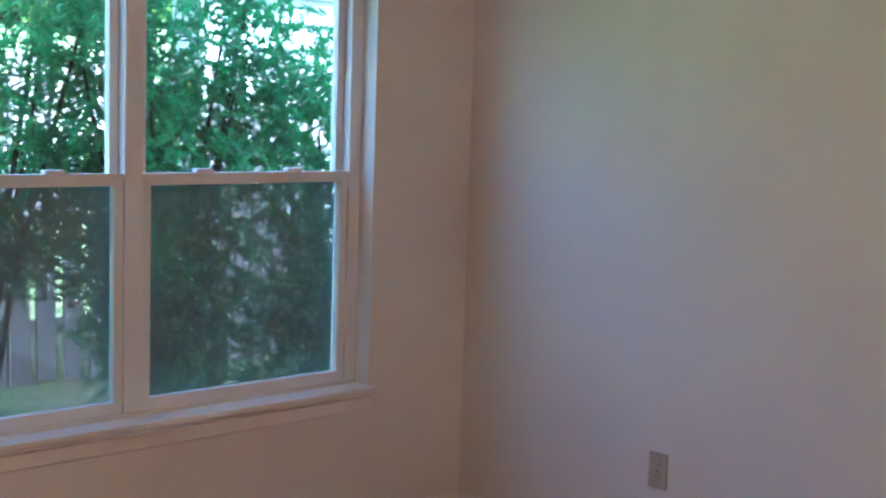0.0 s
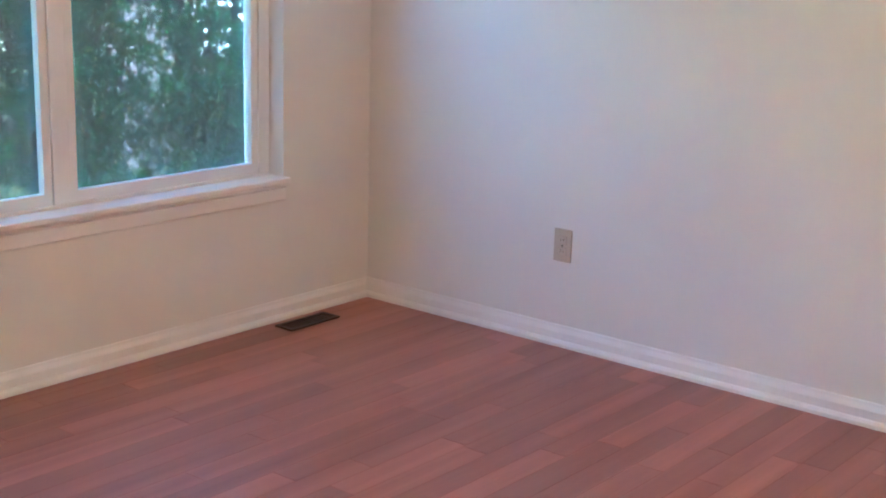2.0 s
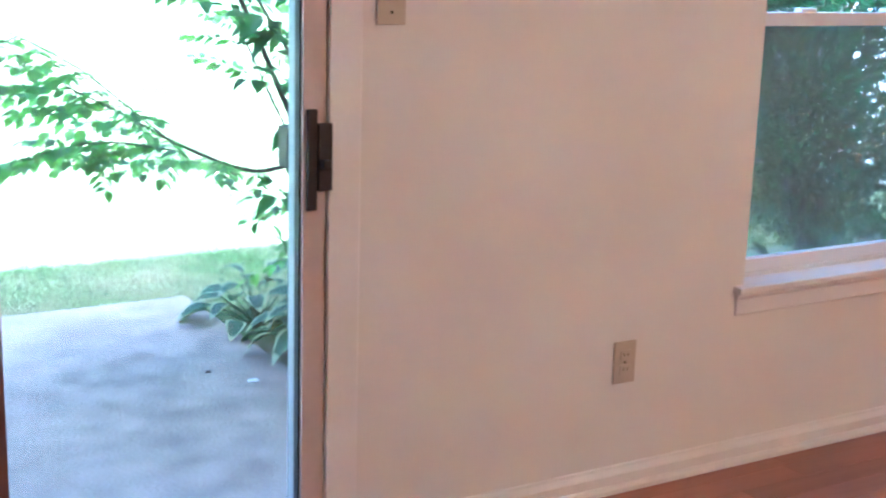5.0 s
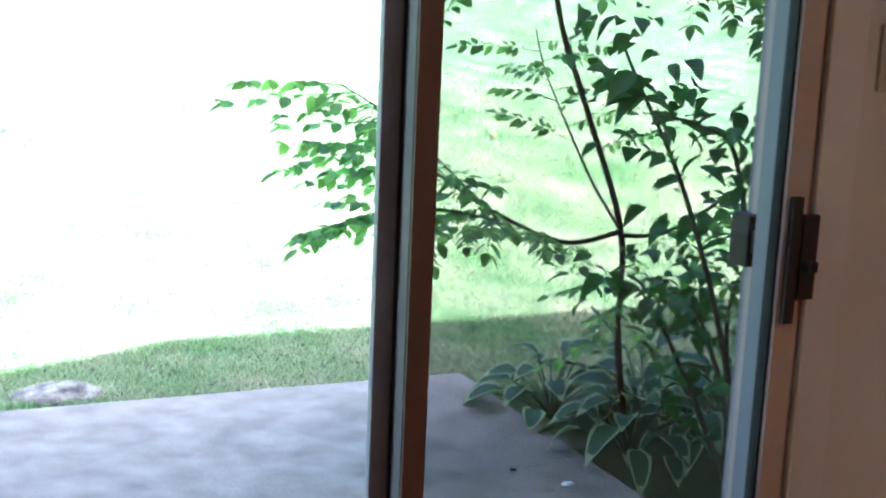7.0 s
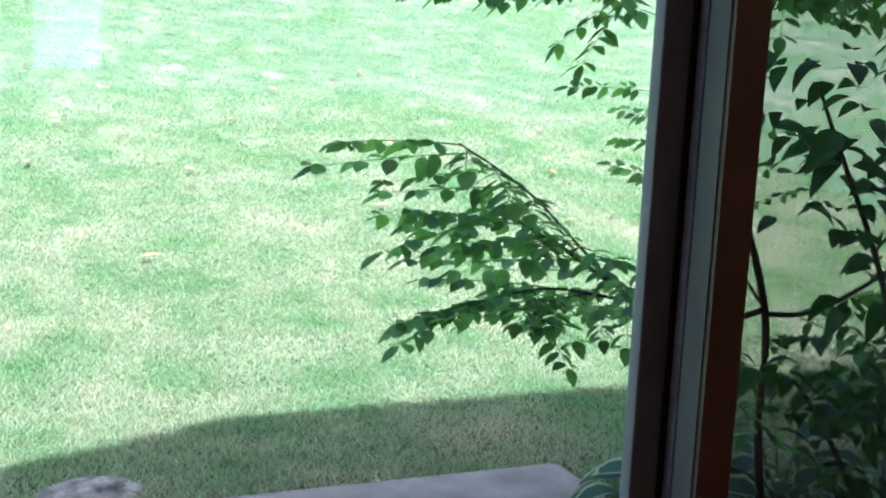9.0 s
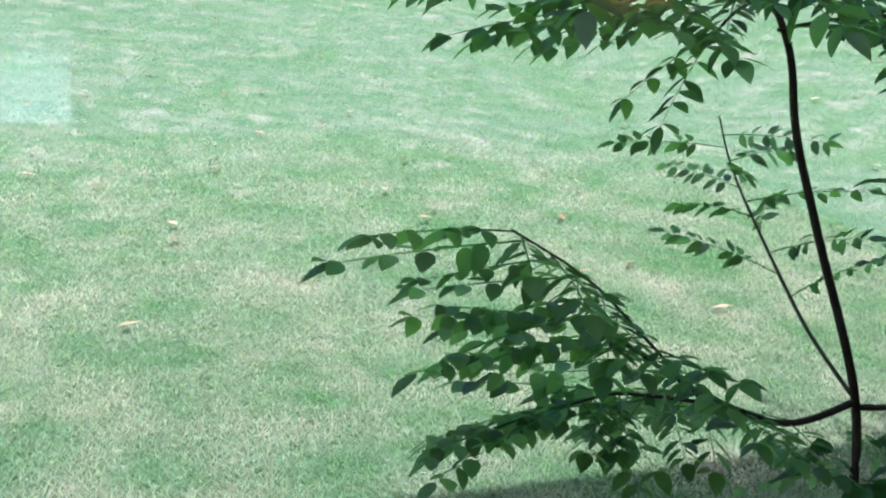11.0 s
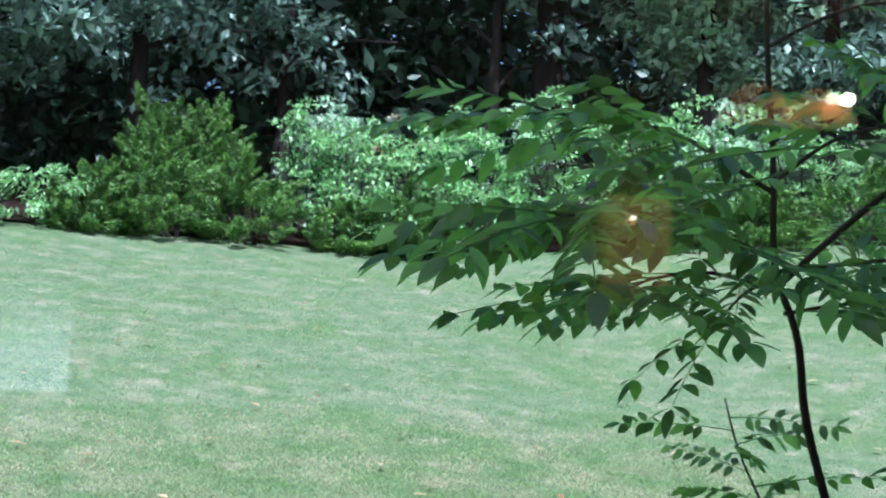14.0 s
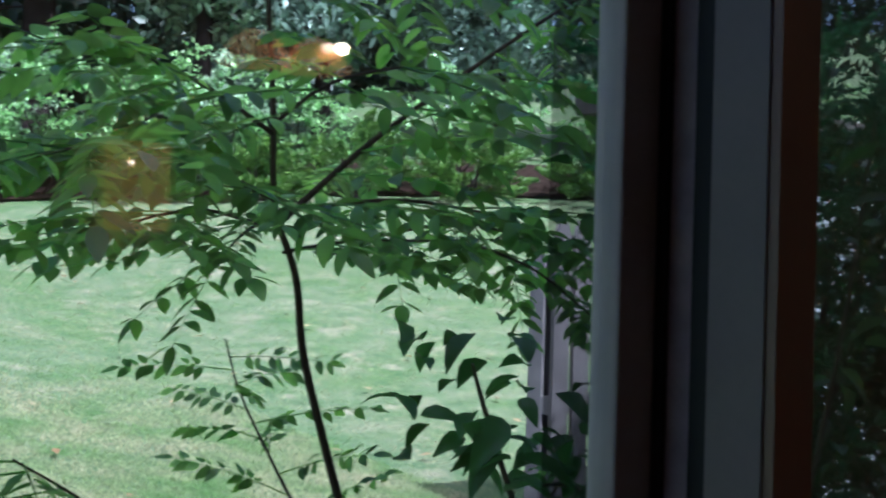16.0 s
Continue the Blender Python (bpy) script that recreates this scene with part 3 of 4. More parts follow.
def leaf_cloud(name, centres, radius, per, size, material, flat=0.5, long=1.0, droop=0.0, out=0.5):
    """Leaves in tufts round the centres; flat leaves look up, out turns them away from the tuft's heart."""
    n = len(centres) * per
    u = unit(n)
    r = rng.uniform(0.35, 1.0, (n, 1)) ** 0.6
    rad = np.repeat(np.broadcast_to(radius, (len(centres), 3)), per, 0)
    p = np.repeat(centres, per, 0) + u * r * rad
    d = u * out + unit(n) * 0.7 + np.array([0, 0, -droop])
    d /= np.linalg.norm(d, axis=1, keepdims=True)
    up = unit(n) * (1 - flat) + np.array([0, 0, 1.0]) * flat
    side = np.cross(up, d)
    side /= np.linalg.norm(side, axis=1, keepdims=True) + 1e-6
    sz = size * rng.uniform(0.6, 1.3, (n, 1))
    return quads(name, p, d * sz * long, side * sz * 0.5, material)


def blob_points(n, c, rx, ry, rz, low=-1.0):
    """Tuft centres on an uneven dome."""
    u = unit(n)
    u[:, 2] = np.abs(u[:, 2]) * (1 - low) / 2 + low / 2 if low > -1 else u[:, 2]
    k = np.array([0.72 + 0.5 * (noise.noise(Vector(q) * 1.7 + Vector(c)) + 0.35) for q in u])[:, None]
    return np.array(c) + u * k * np.array([rx, ry, rz]) * rng.uniform(0.7, 1.0, (n, 1))


# ---- pinnate leaves of the sapling ----
def leaflet(bm, base, along, normal, length, width, curl=0.12):
    side = along.cross(normal).normalized()
    pts = []
    for f, w in ((0.0, 0.03), (0.10, 0.30), (0.26, 0.47), (0.45, 0.50), (0.65, 0.40), (0.82, 0.24), (0.93, 0.10), (1.0, 0.0)):
        mid = base + along * (length * f) - normal * (curl * length * f * f)
        pts.append((mid, w * width))
    rows = []
    for mid, w in pts:
        if w:
            rows.append([bm.verts.new(mid - side * w + normal * w * 0.16), bm.verts.new(mid), bm.verts.new(mid + side * w + normal * w * 0.16)])
        else:
            rows.append([bm.verts.new(mid)])
    for r, q in zip(rows, rows[1:]):
        for k in (0, 1):
            bm.faces.new((r[k], r[k + 1], q[k + 1], q[k]) if len(q) == 3 else (r[k], r[k + 1], q[0]))


def frond_mesh(seed, pairs, length, leaf, width, flat=1.0, sag=0.16):
    """A pinnate leaf that grows along +x from its stalk, drooping towards its tip."""
    r = random.Random(seed)
    bm = bmesh.new()
    curve = [Vector((length * f, 0, -sag * length * f * f)) for f in (0, 0.25, 0.5, 0.75, 1.0)]
    sweep(curve, [0.0022, 0.002, 0.0016, 0.0012, 0.0008], 4, bm)
    for i in range(pairs):
        f = 0.22 + 0.74 * i / (pairs - 1)
        p = Vector((length * f, 0, -sag * length * f * f))
        for s in (-1, 1):
            p = p + Vector((r.uniform(-0.018, 0.018), 0, 0))
            d = Vector((0.55 + r.uniform(-0.25, 0.25), s, r.uniform(-0.95, 0.0) * flat)).normalized()
            k = 1 - 0.35 * abs(f - 0.5)
            leaflet(bm, p + d * 0.004, d, Vector((r.uniform(-0.5, 0.3), r.uniform(-0.4, 0.4) * flat + s * 0.5, 1)).normalized(), leaf * k * r.uniform(0.85, 1.15), width * r.uniform(0.85, 1.15), r.uniform(0.05, 0.3))
    leaflet(bm, curve[-1], Vector((1, 0, -0.4)).normalized(), Vector((0.3, 0, 1)).normalized(), leaf, width)
    me = bpy.data.meshes.new("leaf")
    bm.to_mesh(me)
    bm.free()
    me.materials.append(M_LEAF)
    me.polygons.foreach_set("use_smooth", [True] * len(me.polygons))
    return me


FRONDS = [frond_mesh(k, 5 + k % 3, 0.32 + 0.03 * (k % 3), 0.072, 0.031, 0.65, 0.10) for k in range(6)]
LOW_FRONDS = [frond_mesh(60 + k, 5 + k % 3, 0.34 + 0.03 * (k % 3), 0.062, 0.035, 0.75, 0.05 + 0.03 * (k % 3)) for k in range(6)]
SMALL_FRONDS = [frond_mesh(20 + k, 8, 0.30, 0.052, 0.023, 0.5) for k in range(3)]


def place(me, parent, at, heading, pitch, roll=0, size=1.0):
    ob = new(me.name, me)
    ob.parent = parent
    ob.matrix_parent_inverse = parent.matrix_world.inverted() if parent.location.length == 0 else Matrix.Translation(-parent.location)
    ob.matrix_basis = Matrix.Translation(at) @ Euler((radians(roll), radians(-pitch), radians(heading))).to_matrix().to_4x4() @ Matrix.Scale(size, 4)
    return ob


def bent(points, n=9):
    """A smooth line through a few points."""
    p = [Vector(q) for q in points]
    out = []
    for i in range(len(p) - 1):
        a, b, c, d = p[max(i - 1, 0)], p[i], p[i + 1], p[min(i + 2, len(p) - 1)]
        for k in range(n):
            t = k / n
            out.append(0.5 * ((2 * b) + (c - a) * t + (2 * a - 5 * b + 4 * c - d) * t * t + (3 * b - a - 3 * c + d) * t ** 3))
    return out + [p[-1]]


sapling = tagged(empty("sapling_tree", (-2.44, 2.0, -0.15)), "slender young tree with pinnate green leaves beside the patio", "tree")


def twig(points, r0, r1, name="branch", material=None, parent=None):
    line = bent(points)
    n = len(line)
    ob = link(name, sweep(line, [r0 + (r1 - r0) * i / (n - 1) for i in range(n)], 7), material or M_YOUNG, parent or sapling, "", True)
    ob.matrix_parent_inverse = Matrix.Translation(-(parent or sapling).location)
    return line


def leafy(line, start, count, meshes, rnd, spread=55, pitch=5, size=1.0, parent=None, wild=1.0):
    """Fronds set by turns left and right along a branch, and one at its tip."""
    for i in range(count):
        f = start + (1 - start) * i / max(count - 1, 1)
        k = min(int(f * (len(line) - 1)), len(line) - 2)
        d = line[k + 1] - line[k]
        head = math.degrees(math.atan2(d.y, d.x))
        turn = (spread if i % 2 else -spread) * (0 if i == count - 1 else 1) + rnd.uniform(-18, 18)
        place(rnd.choice(meshes), parent or sapling, line[k].lerp(line[k + 1], 0.5), head + turn, pitch + rnd.uniform(-22, 14) * wild, rnd.uniform(-25, 25) * wild, size * rnd.uniform(0.85, 1.12))


R1 = random.Random(11)
trunk = twig([(-2.44, 2.0, -0.16), (-2.50, 2.0, 0.2), (-2.517, 2.0, 0.576), (-2.71, 1.95, 1.0), (-2.85, 1.88, 1.24), (-2.945, 1.80, 1.41), (-3.023, 1.78, 1.556), (-3.061, 1.75, 1.766), (-3.128, 1.7, 2.06), (-3.16, 1.66, 2.45)], 0.0135, 0.004, "trunk")
upper_l = twig([(-3.03, 1.78, 1.57), (-3.30, 1.70, 1.62), (-3.50, 1.62, 1.62), (-3.62, 1.58, 1.60)], 0.006, 0.002)
leafy(upper_l, 0.08, 24, FRONDS, R1, 55, 0, 1.0, None, 0.7)
upper_l2 = twig([(-3.05, 1.76, 1.70), (-3.28, 1.78, 1.80), (-3.58, 1.72, 1.80)], 0.006, 0.002)
leafy(upper_l2, 0.1, 20, FRONDS, R1, 48, 1, 1.0, None, 0.7)
mid_l = twig([(-3.0, 1.79, 1.50), (-3.2, 1.74, 1.53), (-3.38, 1.66, 1.51), (-3.48, 1.62, 1.48)], 0.005, 0.002)
leafy(mid_l, 0.15, 15, LOW_FRONDS, R1, 50, -7, 0.82, None, 0.5)
mid_r = twig([(-2.99, 1.79, 1.46), (-2.85, 1.72, 1.49), (-2.62, 1.62, 1.50)], 0.005, 0.002)
leafy(mid_r, 0.15, 9, LOW_FRONDS, R1, 50, -6, 0.8, None, 0.7)
droop = twig([(-3.03, 1.78, 1.53), (-3.16, 1.70, 1.49), (-3.24, 1.66, 1.44)], 0.005, 0.002)
leafy(droop, 0.8, 2, FRONDS, R1, 22, -28, 0.72, None, 0.4)
upper_r = twig([(-3.01, 1.78, 1.52), (-2.80, 1.71, 1.72), (-2.495, 1.6, 1.965), (-2.25, 1.52, 2.14)], 0.008, 0.003)
leafy(upper_r, 0.1, 22, FRONDS, R1, 70, -2)
upper_r2 = twig([(-3.01, 1.78, 1.545), (-2.78, 1.66, 1.58), (-2.55, 1.58, 1.56)], 0.006, 0.002)
leafy(upper_r2, 0.1, 15, LOW_FRONDS, R1, 55, -4, 1.0, None, 0.6)
right_low = twig([(-2.85, 1.72, 1.49), (-2.74, 1.50, 1.53), (-2.60, 1.36, 1.47)], 0.004, 0.002)
leafy(right_low, 0.2, 8, LOW_FRONDS, R1, 55, -14, 0.85, None, 0.6)
right_mid = twig([(-2.62, 1.62, 1.50), (-2.58, 1.45, 1.44), (-2.50, 1.32, 1.32)], 0.004, 0.002)
leafy(right_mid, 0.1, 8, LOW_FRONDS, R1, 60, -16, 0.85, None, 0.6)
front = twig([(-3.05, 1.76, 1.72), (-3.08, 1.55, 1.78), (-3.05, 1.38, 1.80)], 0.005, 0.002)
leafy(front, 0.2, 9, FRONDS, R1, 70, 0)
top_b = twig([(-3.11, 1.71, 1.98), (-3.0, 1.6, 2.05), (-2.8, 1.5, 2.08)], 0.005, 0.002)
leafy(top_b, 0.2, 6, FRONDS, R1, 60, 0)
top_c = twig([(-3.13, 1.69, 2.15), (-3.3, 1.75, 2.25), (-3.5, 1.8, 2.28)], 0.005, 0.002)
leafy(top_c, 0.2, 6, FRONDS, R1, 60, 5)
low_l = twig([(-2.517, 2.0, 0.585), (-2.75, 1.97, 0.56), (-3.05, 1.88, 0.68), (-3.32, 1.76, 0.83), (-3.52, 1.64, 0.93)], 0.010, 0.003)
leafy(low_l, 0.2, 24, LOW_FRONDS, R1, 48, 4, 0.92, None, 0.5)
low_l2 = twig([(-3.05, 1.88, 0.66), (-3.28, 1.84, 0.71), (-3.46, 1.74, 0.73)], 0.005, 0.002)
leafy(low_l2, 0.2, 14, LOW_FRONDS, R1, 40, -2, 0.9, None, 0.5)
low_l3 = twig([(-3.05, 1.88, 0.66), (-3.28, 1.76, 0.84), (-3.48, 1.66, 0.99), (-3.71, 1.53, 1.11)], 0.004, 0.002)
leafy(low_l3, 0.35, 13, LOW_FRONDS, R1, 38, 5, 0.9, None, 0.4)
low_r = twig([(-2.517, 2.0, 0.57), (-2.36, 1.95, 0.59), (-2.15, 1.85, 0.76), (-1.98, 1.78, 0.98)], 0.009, 0.003)
leafy(low_r, 0.2, 13, FRONDS, R1, 60, -5)
back_s = twig([(-2.53, 2.0, 0.60), (-2.56, 2.15, 0.74), (-2.62, 2.28, 0.96), (-2.66, 2.36, 1.12), (-2.68, 2.40, 1.25)], 0.006, 0.002, "branch", M_TWIG)
for i in range(11):
    k = 12 + i * 2
    q = back_s[min(k, len(back_s) - 1)]
    place(R1.choice(SMALL_FRONDS), sapling, q, i * 137.5, 26 - 2 * i, R1.choice((-1, 1)) * R1.uniform(20, 50), R1.uniform(0.85, 1.1))
for i in range(9):
    place(R1.choice(FRONDS), sapling, (-2.49 + R1.uniform(-0.02, 0.02), 2.0, 0.18 + i * 0.04), i * 137.5 + 30, -14 + R1.uniform(-10, 10), 0, 0.8)


# ---- broad-leaved shrub by the door ----
def ovate_mesh(seed, length, width, material, curl, edge=None):
    r = random.Random(seed)
    bm = bmesh.new()
    rows = []
    for f, w in ((0.0, 0.03), (0.10, 0.34), (0.30, 0.52), (0.55, 0.46), (0.80, 0.24), (1.0, 0.0)):
        z = -curl * length * f * f + 0.06 * length * math.sin(f * 3)
        x = length * f
        if w == 0:
            rows.append([bm.verts.new((x, 0, z))])
            continue
        row = []
        for k in (-1.0, -0.74, 0.0, 0.74, 1.0):
            row.append(bm.verts.new((x, k * w * width, z + abs(k) * w * width * 0.35 + r.uniform(-0.01, 0.01) * length)))
        rows.append(row)
    for a, b in zip(rows, rows[1:]):
        for k in range(4):
            f = bm.faces.new((a[k], a[k + 1], b[k + 1], b[k]) if len(b) > 1 else (a[k], a[k + 1], b[0]))
            f.material_index = 1 if edge and (k in (0, 3) or len(b) == 1) else 0
    me = bpy.data.meshes.new("leaf")
    bm.to_mesh(me)
    bm.free()
    me.materials.append(material)
    if edge:
        me.materials.append(edge)
    me.polygons.foreach_set("use_smooth", [True] * len(me.polygons))
    return me


BROAD = [ovate_mesh(k, 0.074 + 0.012 * (k % 3), 0.043 + 0.006 * (k % 2), M_LEAF2, 0.1 + 0.1 * (k % 3)) for k in range(6)]
shrub = tagged(empty("leafy_shrub", (-2.45, 1.25, -0.15)), "tall loose shrub with broad dark green leaves", "shrub")
R2 = random.Random(5)
stems = [
    [(-2.42, 1.22, -0.16), (-2.40, 1.2, 0.5), (-2.47, 1.2, 1.0), (-2.55, 1.18, 1.5), (-2.56, 1.15, 1.95)],
    [(-2.47, 1.26, -0.16), (-2.60, 1.28, 0.4), (-2.80, 1.24, 0.85), (-3.02, 1.17, 1.16), (-3.10, 1.14, 1.27)],
    [(-2.40, 1.28, -0.16), (-2.32, 1.3, 0.5), (-2.25, 1.32, 1.1), (-2.2, 1.3, 1.6)],
    [(-2.45, 1.24, -0.16), (-2.55, 1.22, 0.5), (-2.70, 1.15, 0.95), (-2.88, 1.08, 1.05), (-3.05, 1.02, 1.08)],
    [(-2.44, 1.3, -0.16), (-2.50, 1.42, 0.25), (-2.56, 1.5, 0.45), (-2.66, 1.52, 0.5)],
    [(-2.38, 1.3, -0.16), (-2.28, 1.45, 0.4), (-2.22, 1.55, 0.75), (-2.30, 1.60, 1.05)],
    [(-2.36, 1.2, -0.16), (-2.20, 1.15, 0.5), (-2.06, 1.1, 0.9), (-1.98, 1.05, 1.35), (-1.95, 1.0, 1.8)],
    [(-2.42, 1.40, -0.16), (-2.50, 1.60, 0.20), (-2.60, 1.72, 0.44), (-2.72, 1.75, 0.48)],
    [(-2.38, 1.40, -0.16), (-2.30, 1.65, 0.25), (-2.20, 1.75, 0.45), (-2.08, 1.75, 0.50)],
    [(-2.34, 1.26, -0.16), (-2.10, 1.4, 0.35), (-1.95, 1.5, 0.7), (-1.85, 1.5, 1.2)],
]
for pts in stems:
    line = twig(pts, 0.011, 0.003, "stem", M_TWIG, shrub)
    n = len(line)
    for i in range(n // 4, n):
        for _ in range(3):
            if R2.random() < 0.95:
                q = line[i] + Vector((R2.uniform(-0.17, 0.17), R2.uniform(-0.17, 0.17), R2.uniform(-0.10, 0.10)))
                place(R2.choice(BROAD), shrub, q, R2.uniform(0, 360), R2.uniform(-45, 10), R2.uniform(-40, 40), R2.uniform(0.6, 1.15))

# ---- hostas ----
HOSTA = [ovate_mesh(40 + k, 0.17 + 0.015 * (k % 3), 0.105, M_HOSTA, 0.25 + 0.12 * (k % 3), M_CREAM) for k in range(5)]
R3 = random.Random(9)
for hx, hy, hs in ((-2.62, 2.22, 1.0), (-2.55, 1.80, 1.0), (-2.30, 1.75, 0.95), (-2.28, 2.15, 1.0), (-2.05, 1.95, 0.9)):
    hosta = tagged(empty("hosta", (hx, hy, -0.15)), "hosta with green cream-edged leaves beside the patio", "plant", "hostas by the patio")
    for i in range(24):
        a = i * 137.5 + R3.uniform(-15, 15)
        f = (i / 24) ** 0.7
        reach = 0.05 + 0.17 * f * hs
        top = 0.26 - 0.19 * f
        at = Vector((hx + math.cos(radians(a)) * reach, hy + math.sin(radians(a)) * reach, -0.15 + top * hs))
        stalk = link("stalk", sweep([(hx, hy, -0.15), tuple((Vector((hx, hy, -0.15)) + at) / 2 + Vector((0, 0, 0.02))), tuple(at)], [0.004, 0.003, 0.003], 5), M_HOSTA, hosta)
        stalk.matrix_parent_inverse = Matrix.Translation(-hosta.location)
        place(R3.choice(HOSTA), hosta, at, a + R3.uniform(-15, 15), 22 - 40 * f + R3.uniform(-8, 8), R3.uniform(-20, 20), hs * R3.uniform(0.7, 1.05))

# ---- stones on patio and lawn ----
def stone(at, sx, sy, sz, label, material):
    bm = bmesh.new()
    bmesh.ops.create_icosphere(bm, subdivisions=3, radius=1)
    for v in bm.verts:
        k = 1 + 0.16 * noise.noise(v.co * 1.6 + Vector(at))
        v.co = Vector((v.co.x * sx * k, v.co.y * sy * k, max(v.co.z, -0.3) * sz * k))
    ob = link("stone", bm, material, None, "", True)
    ob.location = at
    return tagged(ob, label, "stone")


stone((-4.27, 2.94, -0.145), 0.17, 0.11, 0.05, "flat speckled tan stone at the patio edge", M_STONE)
stone((-2.92, 1.56, -0.117), 0.022, 0.014, 0.008, "small pale pebble lying on the patio", M_VINYL)
stone((-3.03, 1.72, -0.117), 0.012, 0.010, 0.007, "small dark pebble lying on the patio", M_BARK)

# ---- evergreens outside the window ----
R4 = random.Random(3)


def yew(at, height, width, tufts, label, low=0.12):
    root = tagged(empty("yew_bush", at), label, "shrub", "evergreens outside the window")
    ends = []
    for k in range(7):
        a = k * 2.4 + R4.random()
        top = Vector((math.cos(a) * width * R4.uniform(0.3, 0.8), math.sin(a) * width * 0.7 * R4.uniform(0.3, 0.8), height * R4.uniform(0.7, 1.0)))
        line = bent([(R4.uniform(-0.12, 0.12), R4.uniform(-0.08, 0.08), -0.02), (top.x * 0.35, top.y * 0.35, top.z * 0.4), tuple(top)], 6)
        n = len(line)
        part("limb", sweep(line, [0.022 * (1 - 0.8 * i / n) for i in range(n)], 6), M_BARK, root)
        ends += [line[i] for i in range(n // 4, n)]
    c = []
    for _ in range(tufts // 13):
        b = R4.choice(ends) + Vector((R4.gauss(0, 0.10), R4.gauss(0, 0.09), R4.gauss(0, 0.08)))
        way = Vector((b.x * 0.9 + R4.gauss(0, 0.45), b.y * 0.9 + R4.gauss(0, 0.45), 0.55 + R4.gauss(0, 0.3))).normalized()
        for i in range(13):
            f = i / 12
            c.append(b + way * 0.34 * f + Vector((R4.gauss(0, 1), R4.gauss(0, 1), R4.gauss(0, 1))) * (0.065 - 0.045 * f))
    c = np.array([tuple(q) for q in c if q.z > low + 0.25 * (R4.random() - 0.5) * (low > 0.3)])
    n = len(c)
    # each tuft is a little feathered spray that points up and out
    d = c * np.array([1, 1, 0]) * 0.6 + np.array([0, 0, 0.35]) + unit(n) * 0.75
    d /= np.linalg.norm(d, axis=1, keepdims=True)
    per = 34
    f = np.tile(np.linspace(0, 1, per), n)[:, None]
    D, C = np.repeat(d, per, 0), np.repeat(c, per, 0)
    side = unit(n * per)
    side -= D * (side * D).sum(1, keepdims=True)
    leaf = D * 0.85 + side * 0.62
    leaf /= np.linalg.norm(leaf, axis=1, keepdims=True)
    p = C + D * f * 0.13
    w = np.cross(leaf, unit(n * per))
    w /= np.linalg.norm(w, axis=1, keepdims=True)
    sz = (1 - 0.45 * f) * 0.021 * rng.uniform(0.7, 1.2, (n * per, 1))
    crown = new("crown", quads("crown", p + leaf * sz, leaf * sz, w * sz * 0.30, M_YEW))
    crown.parent = root
    return root


yew((-0.38, 1.45, -0.15), 2.25, 0.58, 2700, "tall feathery dark green evergreen outside the window")
yew((0.36, 1.25, -0.15), 1.65, 0.5, 2000, "bushy dark evergreen beside the window")
yew((-1.10, 1.75, -0.15), 2.7, 0.75, 2500, "feathery bright green evergreen outside the window", 0.85)

# ---- board fence and the sided wing beyond ----
fence = tagged(empty("board_fence", (-0.19, 3.36, -0.15)), "weathered grey dog-eared board fence, darkened for tree shade", "fence")
bm = bmesh.new()
w, h, t = 0.055, 1.84, 0.010
outline = [(-w, 0), (w, 0), (w, h - 0.07), (w * 0.45, h), (-w * 0.45, h), (-w, h - 0.07)]
fa = [bm.verts.new((x, -t, z)) for x, z in outline]
fb = [bm.verts.new((x, t, z)) for x, z in outline]
bm.faces.new(fa)
bm.faces.new(fb[::-1])
for i in range(6):
    bm.faces.new((fa[(i + 1) % 6], fa[i], fb[i], fb[(i + 1) % 6]))
board = link("board", bm, M_FENCE, fence)
board.location = (0.055, 0, 0.03)
R5 = random.Random(8)
for k in range(1, 14):
    o = new("board", board.data)
    o.parent, o.location = fence, (0.055 + k * 0.157 + R5.uniform(-0.006, 0.006), 0, 0.03 + R5.uniform(-0.012, 0.012))
    o.rotation_euler = (0, radians(R5.uniform(-0.6, 0.6)), 0)
for z in (0.30, 1.0, 1.55):
    part("rail", box(0, 2.15, 0.012, 0.05, z, z + 0.085, 0.004), M_FENCE, fence)
for x in (0.0, 2.06):
    part("post", box(x, x + 0.09, 0.052, 0.14, 0, 1.72, 0.006), M_FENCE, fence)

# stand-in for a sided house part, kept low and thin to limit its shadow
wing = tagged(empty("garden_shed", (1.20, 3.62, -0.2)), "pale lap-sided house wing, cut low, with white corner board and downspout", "shed")
part("wall", box(0.04, 2.4, 0.03, 0.45, 0, 2.6), M_SIDING, wing)
for k in range(15):
    bm = bmesh.new()
    z0 = 0.05 + k * 0.165
    v = [bm.verts.new(p) for p in ((0.1, -0.012, z0), (2.4, -0.012, z0), (2.4, 0.028, z0 + 0.165), (0.1, 0.028, z0 + 0.165), (0.1, 0.03, z0), (2.4, 0.03, z0))]
    bm.faces.new((v[0], v[1], v[2], v[3]))
    bm.faces.new((v[0], v[4], v[5], v[1]))
    part("siding_board", bm, M_SIDING, wing)
part("corner_board", box(0.0, 0.10, -0.012, 0.05, 0, 2.6, 0.003), M_VINYL, wing)
part("downspout", box(0.20, 0.30, -0.075, -0.004, 0.1, 2.55, 0.012), M_VINYL, wing, "white square downspout")
part("roof", box(-0.2, 2.7, -0.22, 0.6, 2.6, 2.70), M_SHINGLE, wing)


# ---- hedge bank and woods behind the lawn ----
def edge_y(x):
    """Line of the hedge's foot."""
    return 18.6 - 0.16 * (x + 4) - 0.03 * max(0.0, x - 2) ** 2


